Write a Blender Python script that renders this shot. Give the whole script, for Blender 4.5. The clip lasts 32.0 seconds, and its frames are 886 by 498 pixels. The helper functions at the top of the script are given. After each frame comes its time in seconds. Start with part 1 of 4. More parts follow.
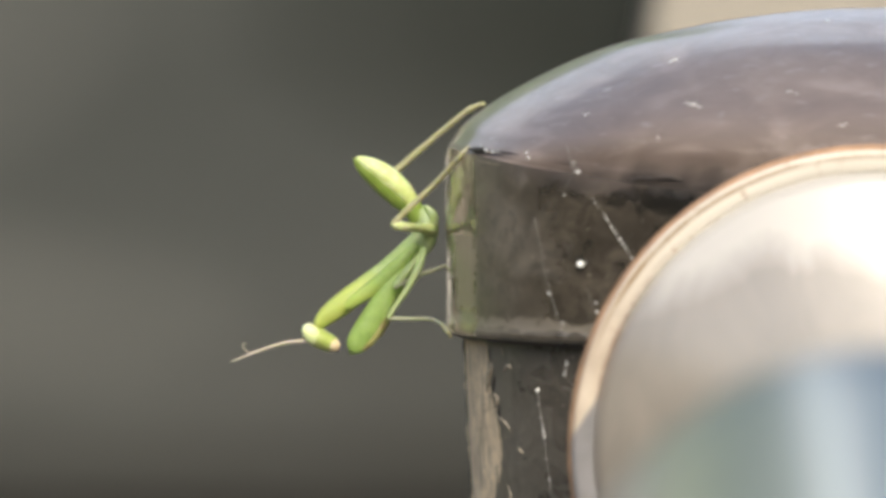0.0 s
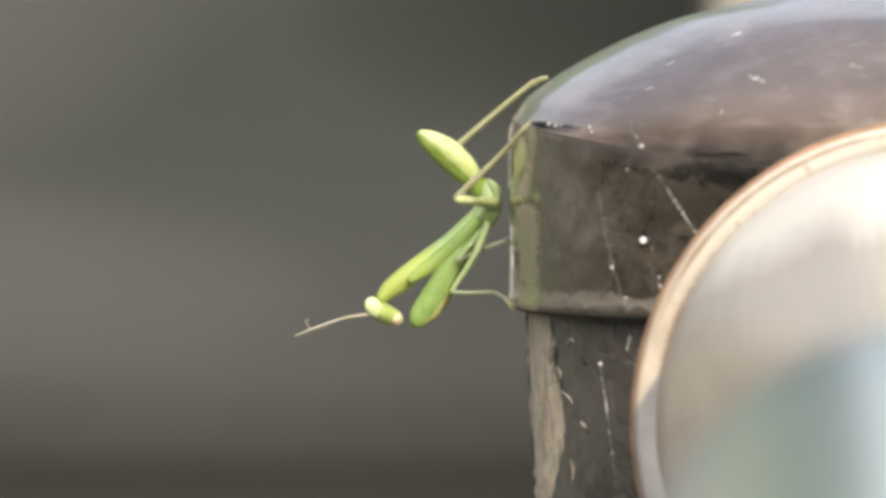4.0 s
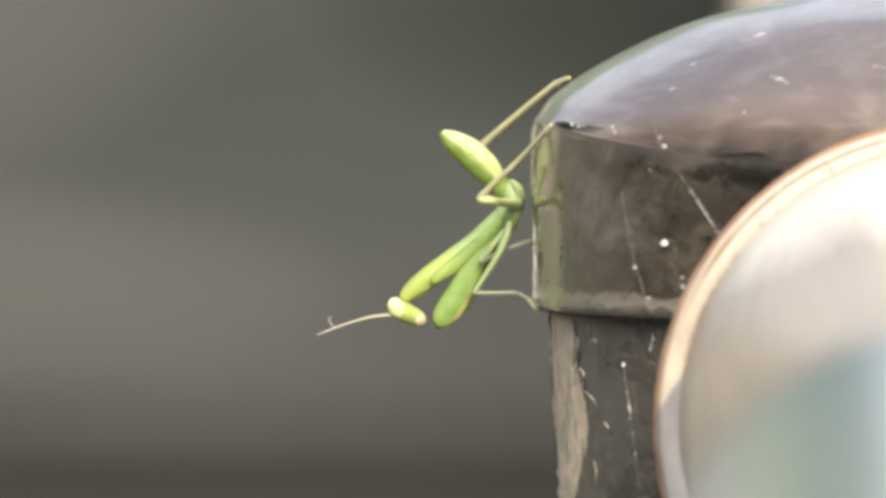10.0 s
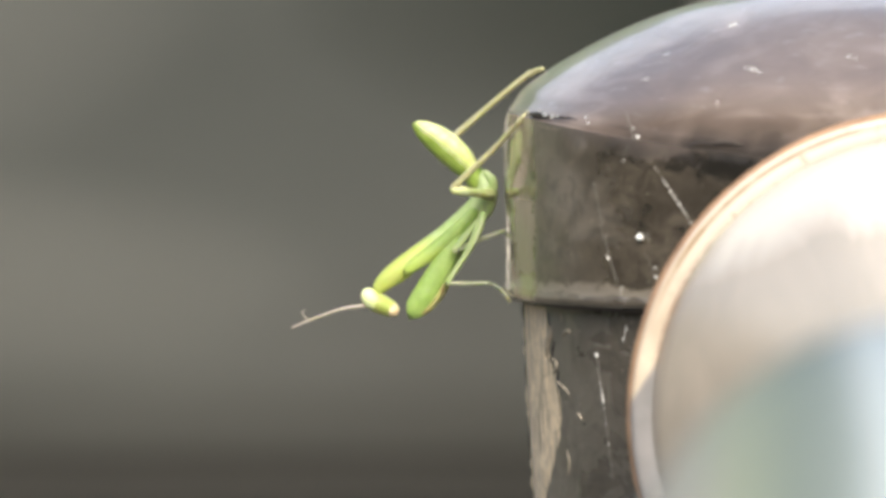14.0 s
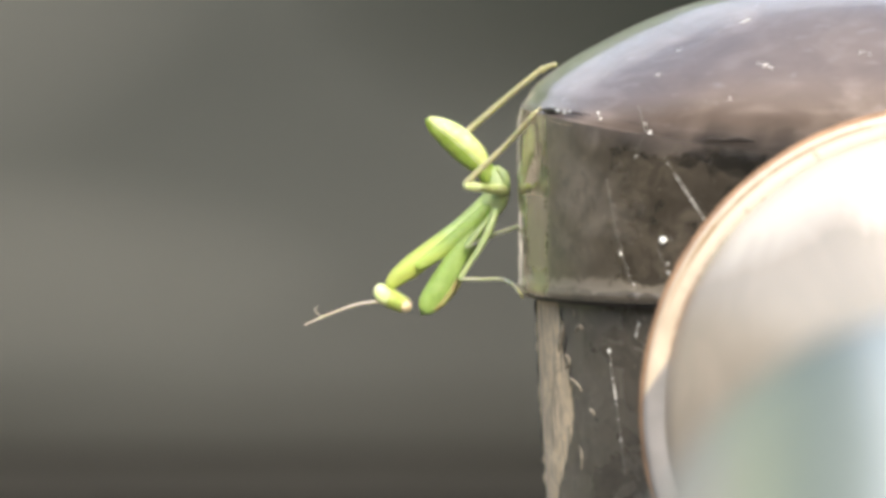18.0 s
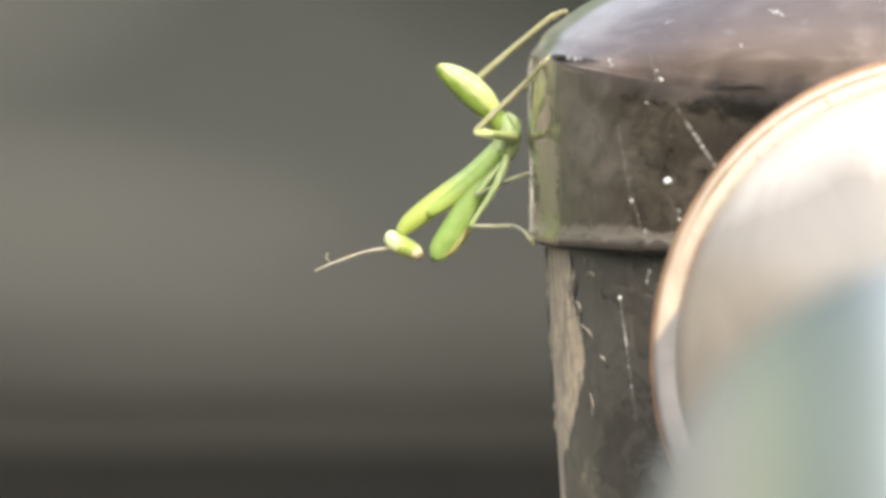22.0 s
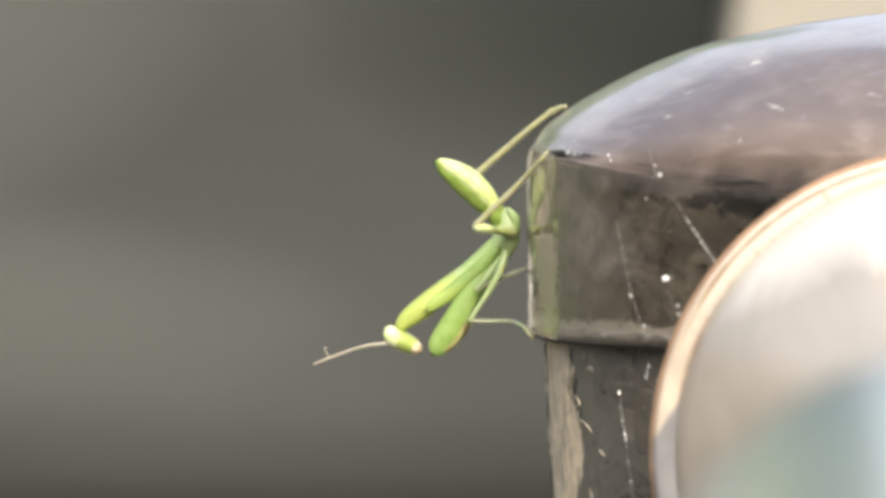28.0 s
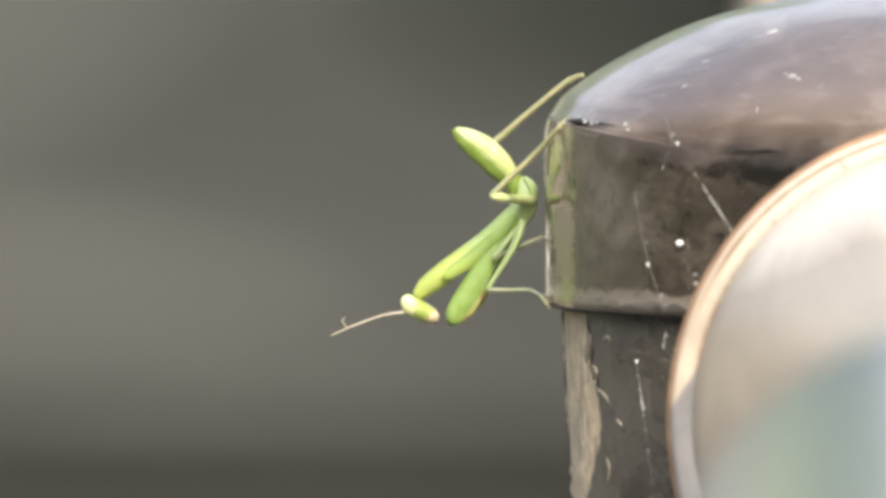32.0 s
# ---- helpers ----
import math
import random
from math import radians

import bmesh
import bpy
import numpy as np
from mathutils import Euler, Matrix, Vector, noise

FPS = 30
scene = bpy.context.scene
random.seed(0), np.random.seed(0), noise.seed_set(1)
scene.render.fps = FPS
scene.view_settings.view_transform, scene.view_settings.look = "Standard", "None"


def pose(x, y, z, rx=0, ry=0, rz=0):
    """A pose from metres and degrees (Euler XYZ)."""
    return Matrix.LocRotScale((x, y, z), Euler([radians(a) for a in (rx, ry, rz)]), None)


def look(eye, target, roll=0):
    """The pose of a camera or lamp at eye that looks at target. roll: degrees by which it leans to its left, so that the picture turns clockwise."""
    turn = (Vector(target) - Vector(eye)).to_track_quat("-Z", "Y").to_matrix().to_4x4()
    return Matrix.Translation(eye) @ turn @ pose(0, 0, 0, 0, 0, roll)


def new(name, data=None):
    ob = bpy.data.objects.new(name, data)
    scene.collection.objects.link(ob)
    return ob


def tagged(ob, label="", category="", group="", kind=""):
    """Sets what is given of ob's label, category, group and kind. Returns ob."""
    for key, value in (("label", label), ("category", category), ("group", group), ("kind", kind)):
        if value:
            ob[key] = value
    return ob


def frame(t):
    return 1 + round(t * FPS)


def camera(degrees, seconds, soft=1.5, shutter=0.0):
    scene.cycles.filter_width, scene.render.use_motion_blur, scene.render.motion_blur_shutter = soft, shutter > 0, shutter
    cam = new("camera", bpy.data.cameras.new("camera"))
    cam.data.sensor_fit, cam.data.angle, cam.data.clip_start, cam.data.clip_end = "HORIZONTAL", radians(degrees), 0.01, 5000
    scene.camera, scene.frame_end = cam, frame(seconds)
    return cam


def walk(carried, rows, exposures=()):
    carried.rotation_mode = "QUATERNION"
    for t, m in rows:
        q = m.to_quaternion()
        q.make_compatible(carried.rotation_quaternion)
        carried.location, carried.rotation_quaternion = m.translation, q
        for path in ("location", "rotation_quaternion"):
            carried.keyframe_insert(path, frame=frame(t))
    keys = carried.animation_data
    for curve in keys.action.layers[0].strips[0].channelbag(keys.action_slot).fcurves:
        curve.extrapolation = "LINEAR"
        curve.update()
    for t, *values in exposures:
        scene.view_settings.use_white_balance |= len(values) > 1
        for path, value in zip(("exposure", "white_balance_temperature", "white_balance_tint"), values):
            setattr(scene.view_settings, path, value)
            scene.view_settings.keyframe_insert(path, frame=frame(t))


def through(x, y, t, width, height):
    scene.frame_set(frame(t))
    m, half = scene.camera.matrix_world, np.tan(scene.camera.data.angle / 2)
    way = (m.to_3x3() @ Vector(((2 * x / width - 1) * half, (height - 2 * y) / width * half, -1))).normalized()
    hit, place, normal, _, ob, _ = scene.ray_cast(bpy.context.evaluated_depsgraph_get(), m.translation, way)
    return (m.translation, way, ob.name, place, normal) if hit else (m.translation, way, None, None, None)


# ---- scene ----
cam = camera(10.0, 32.0, soft=3.7, shutter=0.3)
MM = 0.001
TOP = 1.10            # height of the seam under the cap above the ground
EYE = (-0.069, -0.672, TOP + 0.0375)


def turned(yaw, pitch):
    """The hand-held camera stays on its spot and swings."""
    return pose(*EYE, 90 + pitch, 0, yaw)


cam.data.dof.use_dof = True
cam.data.dof.focus_distance = 0.668
cam.data.dof.aperture_fstop = 27
walk(cam, [
    (0, turned(-0.889, -2.276)), (0.2, turned(-0.561, -2.291)), (0.5, turned(-0.448, -2.354)), (0.8, turned(-0.611, -2.455)),
    (1, turned(-0.654, -2.442)), (1.2, turned(-0.388, -2.414)), (1.5, turned(-0.106, -2.413)), (1.7, turned(-0.372, -2.793)),
    (2, turned(-1.056, -3.069)), (2.2, turned(-1.08, -3.403)), (2.5, turned(-0.625, -3.637)), (2.8, turned(0.016, -3.304)),
    (3, turned(0.237, -2.922)), (3.2, turned(0.065, -2.793)), (3.5, turned(-0.194, -2.55)), (5.5, turned(-0.082, -2.683)),
    (6, turned(-0.209, -2.438)), (6.2, turned(-0.462, -2.719)), (6.5, turned(-0.532, -3.133)), (6.8, turned(-0.446, -3.213)),
    (7, turned(-0.239, -3.084)), (7.2, turned(-0.083, -2.744)), (7.5, turned(0.001, -2.252)), (7.8, turned(0.09, -2.365)),
    (8, turned(0.045, -2.468)), (8.2, turned(0.098, -2.612)), (8.5, turned(0.168, -2.693)), (8.8, turned(0.271, -2.752)),
    (9, turned(0.295, -2.634)), (9.5, turned(0.104, -2.575)), (10, turned(0.084, -2.566)), (10.5, turned(0.202, -2.663)),
    (10.8, turned(-0.034, -3.073)), (11, turned(-0.395, -3.27)), (11.2, turned(-0.586, -3.205)), (11.5, turned(-0.356, -2.898)),
    (11.8, turned(0.073, -2.447)), (12, turned(0.119, -2.34)), (12.2, turned(0.082, -2.513)), (12.5, turned(-0.327, -2.8)),
    (12.8, turned(-0.363, -2.867)), (13, turned(-0.248, -2.752)), (13.2, turned(-0.001, -2.628)), (13.5, turned(0.08, -2.507)),
    (13.8, turned(-0.1, -2.53)), (14, turned(-0.219, -2.673)), (14.2, turned(-0.1, -2.826)), (14.5, turned(0.06, -2.702)),
    (14.8, turned(0.04, -2.744)), (15, turned(-0.209, -2.83)), (15.2, turned(-0.446, -2.801)), (15.5, turned(-0.523, -2.717)),
    (17.5, turned(-0.073, -2.663)), (18, turned(-0.077, -2.722)), (18.2, turned(-0.009, -2.9)), (18.5, turned(0.094, -3.006)),
    (18.8, turned(0.156, -2.876)), (19, turned(0.006, -2.8)), (19.2, turned(-0.107, -2.788)), (19.5, turned(-0.18, -2.82)),
    (20, turned(-0.287, -2.879)), (20.2, turned(-0.295, -2.959)), (20.5, turned(-0.219, -3.172)), (20.8, turned(-0.158, -3.173)),
    (21, turned(-0.121, -3.192)), (21.2, turned(0.013, -3.088)), (21.5, turned(0.129, -2.986)), (21.8, turned(0.133, -3.207)),
    (22, turned(0.045, -3.324)), (22.2, turned(-0.012, -3.345)), (22.5, turned(-0.082, -3.422)), (22.8, turned(-0.058, -3.518)),
    (23, turned(-0.073, -3.506)), (23.2, turned(-0.026, -3.353)), (23.5, turned(-0.082, -2.898)), (23.8, turned(-0.201, -2.745)),
    (24, turned(-0.268, -2.663)), (24.2, turned(-0.295, -2.573)), (24.5, turned(-0.327, -2.448)), (24.8, turned(-0.424, -2.273)),
    (25, turned(-0.498, -2.213)), (25.2, turned(-0.526, -2.128)), (25.5, turned(-0.332, -2.051)), (27.5, turned(0.329, -1.817)),
    (27.8, turned(0.219, -1.991)), (28, turned(0.036, -2.248)), (28.2, turned(-0.089, -2.471)), (28.5, turned(-0.112, -2.493)),
    (28.8, turned(0.065, -2.393)), (29, turned(0.055, -2.307)), (29.2, turned(0.03, -2.291)), (29.5, turned(-0.062, -2.483)),
    (30, turned(0.006, -2.532)), (30.5, turned(-0.033, -2.346)), (30.8, turned(-0.269, -2.419)), (31, turned(-0.337, -2.473)),
    (31.2, turned(-0.184, -2.625)), (31.5, turned(0.124, -2.718)), (32, turned(0.231, -2.6)),
], exposures=[(0, 0.98, 6560, 5), (3.5, 1.06, 6560, 5), (6, 1.31, 6560, 5), (8, 1.30, 6560, 5), (13, 1.37, 6560, 5), (20, 1.41, 6560, 5), (23, 1.41, 6560, 5), (25, 1.48, 6560, 5), (27.8, 1.38, 6560, 5), (32, 1.37, 6560, 5)])

# ---- sky and sun ----
SUN_FROM = Vector((0.10, -0.76, 0.64)).normalized()
world = bpy.data.worlds.new("sky")
scene.world = world
world.use_nodes = True
wn = world.node_tree.nodes
sky = wn.new("ShaderNodeTexSky")
sky.sky_type, sky.sun_disc = "NISHITA", False
sky.sun_elevation = math.asin(SUN_FROM.z)
sky.sun_rotation = math.atan2(SUN_FROM.x, SUN_FROM.y)
sky.air_density, sky.dust_density, sky.ozone_density = 0.85, 3.6, 0.4
wn["Background"].inputs[1].default_value = 0.126
world.node_tree.links.new(sky.outputs[0], wn["Background"].inputs[0])
sun_data = bpy.data.lights.new("sun", "SUN")
sun_data.energy, sun_data.angle, sun_data.color = 0.92, radians(20), (1.0, 0.96, 0.89)
sun = new("sun", sun_data)
sun.matrix_world = look(SUN_FROM * 20, (0, 0, 0))


# ---- materials ----
class Mat:
    """A node material, with short ways to add nodes."""

    def __init__(self, name, rough=0.5, metal=0.0, spec=0.5):
        self.m = bpy.data.materials.new(name)
        self.m.use_nodes = True
        self.nt = self.m.node_tree
        self.b = self.nt.nodes["Principled BSDF"]
        self.b.inputs["Roughness"].default_value = rough
        self.b.inputs["Metallic"].default_value = metal
        self.b.inputs["Specular IOR Level"].default_value = spec

    def node(self, kind, **values):
        n = self.nt.nodes.new(kind)
        for k, v in values.items():
            setattr(n, k, v)
        return n

    def link(self, a, b):
        self.nt.links.new(a, b)
        return self

    def coords(self, scale=(1, 1, 1), which="Object", shift=(0, 0, 0)):
        c, mp = self.node("ShaderNodeTexCoord"), self.node("ShaderNodeMapping")
        mp.inputs["Scale"].default_value, mp.inputs["Location"].default_value = scale, shift
        self.link(c.outputs[which], mp.inputs[0])
        return mp.outputs[0]

    def noise(self, size, scale=(1, 1, 1), detail=4.0, rough=0.55, which="Object", shift=(0, 0, 0), distort=0.0):
        """size: metres of one blotch."""
        n = self.node("ShaderNodeTexNoise")
        n.inputs["Scale"].default_value = 1 / size
        n.inputs["Detail"].default_value, n.inputs["Roughness"].default_value = detail, rough
        n.inputs["Distortion"].default_value = distort
        self.link(self.coords(scale, which, shift), n.inputs[0])
        return n.outputs[0]

    def ramp(self, fac, stops):
        r = self.node("ShaderNodeValToRGB")
        e = r.color_ramp.elements
        while len(e) < len(stops):
            e.new(0.5)
        for el, (p, c) in zip(e, stops):
            el.position = p
            el.color = (*c, 1) if len(c) == 3 else c
        self.link(fac, r.inputs[0])
        return r.outputs[0]

    def grey(self, fac, lo, hi, a=0.0, b=1.0):
        n = self.node("ShaderNodeMapRange")
        n.inputs[1].default_value, n.inputs[2].default_value = lo, hi
        n.inputs[3].default_value, n.inputs[4].default_value = a, b
        self.link(fac, n.inputs[0])
        return n.outputs[0]

    def calc(self, op, a, b):
        n = self.node("ShaderNodeMath", operation=op)
        for i, v in enumerate((a, b)):
            if isinstance(v, (int, float)):
                n.inputs[i].default_value = v
            else:
                self.link(v, n.inputs[i])
        return n.outputs[0]

    def mix(self, fac, a, b):
        n = self.node("ShaderNodeMix", data_type="RGBA")
        for i, v in ((0, fac), (6, a), (7, b)):
            if isinstance(v, tuple):
                n.inputs[i].default_value = (*v, 1)
            elif isinstance(v, (int, float)):
                n.inputs[i].default_value = v
            else:
                self.link(v, n.inputs[i])
        return n.outputs[2]

    def color(self, c):
        if isinstance(c, tuple):
            self.b.inputs["Base Color"].default_value = (*c, 1)
        else:
            self.link(c, self.b.inputs["Base Color"])
        return self

    def set(self, name, v):
        if isinstance(v, (int, float, tuple)):
            self.b.inputs[name].default_value = v
        else:
            self.link(v, self.b.inputs[name])
        return self

    def bump(self, h, depth, strength=1.0):
        n = self.node("ShaderNodeBump")
        n.inputs["Distance"].default_value, n.inputs["Strength"].default_value = depth, strength
        self.link(h, n.inputs["Height"])
        return self.link(n.outputs[0], self.b.inputs["Normal"])


def sep(m, which="Object"):
    c, s = m.node("ShaderNodeTexCoord"), m.node("ShaderNodeSeparateXYZ")
    m.link(c.outputs[which], s.inputs[0])
    return s.outputs


BAND_DENT = 1.1


def make_paint(name, ledge=False):
    """Dark brown gloss paint, dented and lumpy, with a dried dusty film and run marks. The body's flank has a tongue of
    weathered, matt tan paint; the band's flank has a wall's reflection put into its colour.
    """
    m = Mat(name, rough=0.2)
    dent = m.noise(6.5 * MM, detail=2, rough=0.4, distort=0.9)
    blot = m.noise(10 * MM, scale=(1, 1, 1.9), detail=5, rough=0.55, distort=1.1, shift=(0.01, 0.03, 0))
    spots = m.noise(5.0 * MM, scale=(1, 1, 1.4), detail=5, rough=0.58, distort=1.4, shift=(0.02, 0.05, 0.01))
    film = m.noise(5.2 * MM, scale=(1, 1, 1.5), detail=5, rough=0.6, distort=1.2, shift=(0.06, 0.01, 0.03))
    fine = m.noise(0.8 * MM, detail=3)
    runs = m.noise(1.7 * MM, scale=(1, 1, 0.16), detail=6, rough=0.65)
    x, y, z = sep(m)
    ang = m.calc("ARCTAN2", y, x)                  # -pi: the flank, -pi/2: the front
    ang = m.calc("SUBTRACT", ang, m.calc("MULTIPLY", m.calc("GREATER_THAN", ang, 0.0), 2 * math.pi))
    base = m.ramp(blot, [(0.30, (0.040, 0.033, 0.026)), (0.44, (0.066, 0.055, 0.043)), (0.54, (0.090, 0.075, 0.058)), (0.66, (0.122, 0.102, 0.080))])
    if not ledge:
        base = m.mix(0.5, base, (0.158, 0.141, 0.117))
    base = m.mix(m.grey(spots, 0.54, 0.56, 0, 0.55 if ledge else 0.22), base, (0.020, 0.0172, 0.014))
    base = m.mix(m.grey(film, 0.58, 0.66, 0, 0.34), base, (0.145, 0.122, 0.096))
    base = m.mix(m.grey(runs, 0.62, 0.68, 0, 0.22), base, (0.22, 0.19, 0.15))
    base = m.mix(m.grey(fine, 0.69, 0.72, 0, 0.6), base, (0.40, 0.36, 0.30))
    height = m.calc("ADD", m.calc("MULTIPLY", dent, BAND_DENT if ledge else 2.2), m.calc("MULTIPLY", fine, 0.05 if ledge else 0.12))
    rough = m.grey(blot, 0.40, 0.62, 0.05, 0.22) if ledge else m.grey(blot, 0.40, 0.62, 0.16, 0.34)
    if ledge:
        # tan towards the flank: the pale wall's reflection, put into the colour
        flank_sheen = m.calc("MULTIPLY", m.grey(m.calc("ADD", ang, m.calc("MULTIPLY", m.calc("SUBTRACT", film, 0.5), 0.08)), -2.80, -2.83), m.grey(blot, 0.36, 0.56, 0.15, 0.5))
        flank_sheen = m.calc("ADD", flank_sheen, m.calc("MULTIPLY", m.grey(ang, -2.25, -2.85, 0, 0.36), m.grey(film, 0.4, 0.6, 0.6, 1.0)))
        base = m.mix(flank_sheen, base, (0.34, 0.28, 0.19))
        r = m.calc("SQRT", m.calc("ADD", m.calc("POWER", x, 2.0), m.calc("POWER", y, 2.0)), 0)
        rise = m.calc("ADD", z, m.calc("MULTIPLY", m.calc("POWER", m.calc("DIVIDE", m.calc("MINIMUM", y, 0.0), r), 2.0), 6.0 * MM))
        rise = m.calc("ADD", rise, m.calc("MULTIPLY", m.calc("SUBTRACT", film, 0.5), 8 * MM))
        low = m.calc("ADD", z, m.calc("MULTIPLY", m.calc("SUBTRACT", spots, 0.5), 3.5 * MM))
        # browner, rougher tone blended in along the top of the band
        top_blend = m.calc("MULTIPLY", m.grey(rise, 22.0 * MM, 24.2 * MM), m.grey(ang, -2.75, -2.5))
        base = m.mix(m.calc("MULTIPLY", top_blend, 0.8), base, (0.115, 0.090, 0.075))
        rough = m.calc("ADD", rough, m.calc("MULTIPLY", top_blend, 0.25))
        side = m.calc("ADD", ang, m.calc("MULTIPLY", m.calc("SUBTRACT", film, 0.5), 0.12))
        patch = m.calc("MULTIPLY", m.calc("MULTIPLY", m.grey(side, -2.95, -2.925), m.grey(side, -2.785, -2.80)), m.calc("MULTIPLY", m.grey(low, 3.0 * MM, 4.2 * MM), m.grey(low, 13.6 * MM, 13.0 * MM)))
        base = m.mix(m.calc("MULTIPLY", patch, 0.6), base, (0.36, 0.29, 0.205))
        rough = m.calc("ADD", rough, m.calc("MULTIPLY", patch, 0.3))
        matt = m.calc("MULTIPLY", m.grey(m.calc("ADD", ang, m.calc("MULTIPLY", m.calc("SUBTRACT", film, 0.5), 0.06)), -2.80, -2.77), m.grey(ang, -2.3, -2.6))
        rough = m.calc("ADD", rough, m.calc("MULTIPLY", matt, 0.32))
        line = m.calc("MULTIPLY", m.grey(low, 1.5 * MM, 1.8 * MM), m.grey(low, 3.3 * MM, 2.7 * MM))
        base = m.mix(m.calc("MULTIPLY", line, 0.7), base, (0.29, 0.25, 0.20))
        for ca, cz, ra, rz, f in ((-2.20, 18.9, 0.13, 1.2, 0.75), (-2.03, 18.0, 0.2, 1.7, 0.7), (-2.42, 20.2, 0.09, 1.5, 0.4), (-2.12, 14.6, 0.11, 2.4, 0.45), (-2.36, 12.5, 0.07, 1.6, 0.3)):
            u = m.calc("POWER", m.calc("DIVIDE", m.calc("SUBTRACT", ang, ca), ra), 2.0)
            w = m.calc("POWER", m.calc("DIVIDE", m.calc("SUBTRACT", low, cz * MM), rz * MM), 2.0)
            base = m.mix(m.grey(m.calc("ADD", m.calc("ADD", u, w), m.calc("MULTIPLY", m.calc("SUBTRACT", film, 0.5), 2.4)), 1.5, 0.4, 0, f), base, (0.010, 0.009, 0.008))
    else:
        wob = m.calc("MULTIPLY", m.calc("SUBTRACT", m.noise(2.4 * MM, scale=(1, 1, 0.4), detail=8, rough=0.75, distort=0.6), 0.5), 0.20)
        ends = ((0.0, -3.0), (11.5, -3.0), (13, -2.94), (16, -2.885), (20, -2.82), (23.4, -2.785), (27, -2.77), (30.6, -2.795), (34.2, -2.83), (36.5, -2.825), (40, -2.835))
        far = m.ramp(m.grey(z, -40 * MM, 0), [(h / 40, ((e + 3.0) / 0.3,) * 3) for h, e in ends])
        far = m.calc("ADD", m.calc("MULTIPLY", far, 0.3), -3.0)
        gap = m.calc("SUBTRACT", m.calc("ADD", ang, wob), far)
        strip = m.grey(gap, 0.006, -0.006)
        base = m.mix(m.calc("MULTIPLY", m.grey(gap, 0.022, 0.004), m.grey(gap, -0.004, 0.004, 0, 0.75)), base, (0.018, 0.015, 0.012))
        worn_shade = m.mix(m.grey(spots, 0.35, 0.65), (0.83, 0.65, 0.42), (0.55, 0.43, 0.28))
        base = m.mix(m.calc("MULTIPLY", strip, m.grey(runs, 0.36, 0.48, 0.40, 1.0)), base, worn_shade)
        rough = m.calc("ADD", rough, m.calc("MULTIPLY", strip, 0.4))
        rough = m.calc("ADD", rough, m.grey(gap, 0.25, 0.1, 0, 0.22))
        height = m.calc("ADD", height, m.calc("MULTIPLY", strip, m.calc("ADD", m.calc("MULTIPLY", runs, 0.8), 0.4)))
    m.color(base)
    m.set("Roughness", rough).set("Specular IOR Level", 0.9).set("IOR", 1.58)
    m.bump(height, 0.25 * MM)
    return m.m


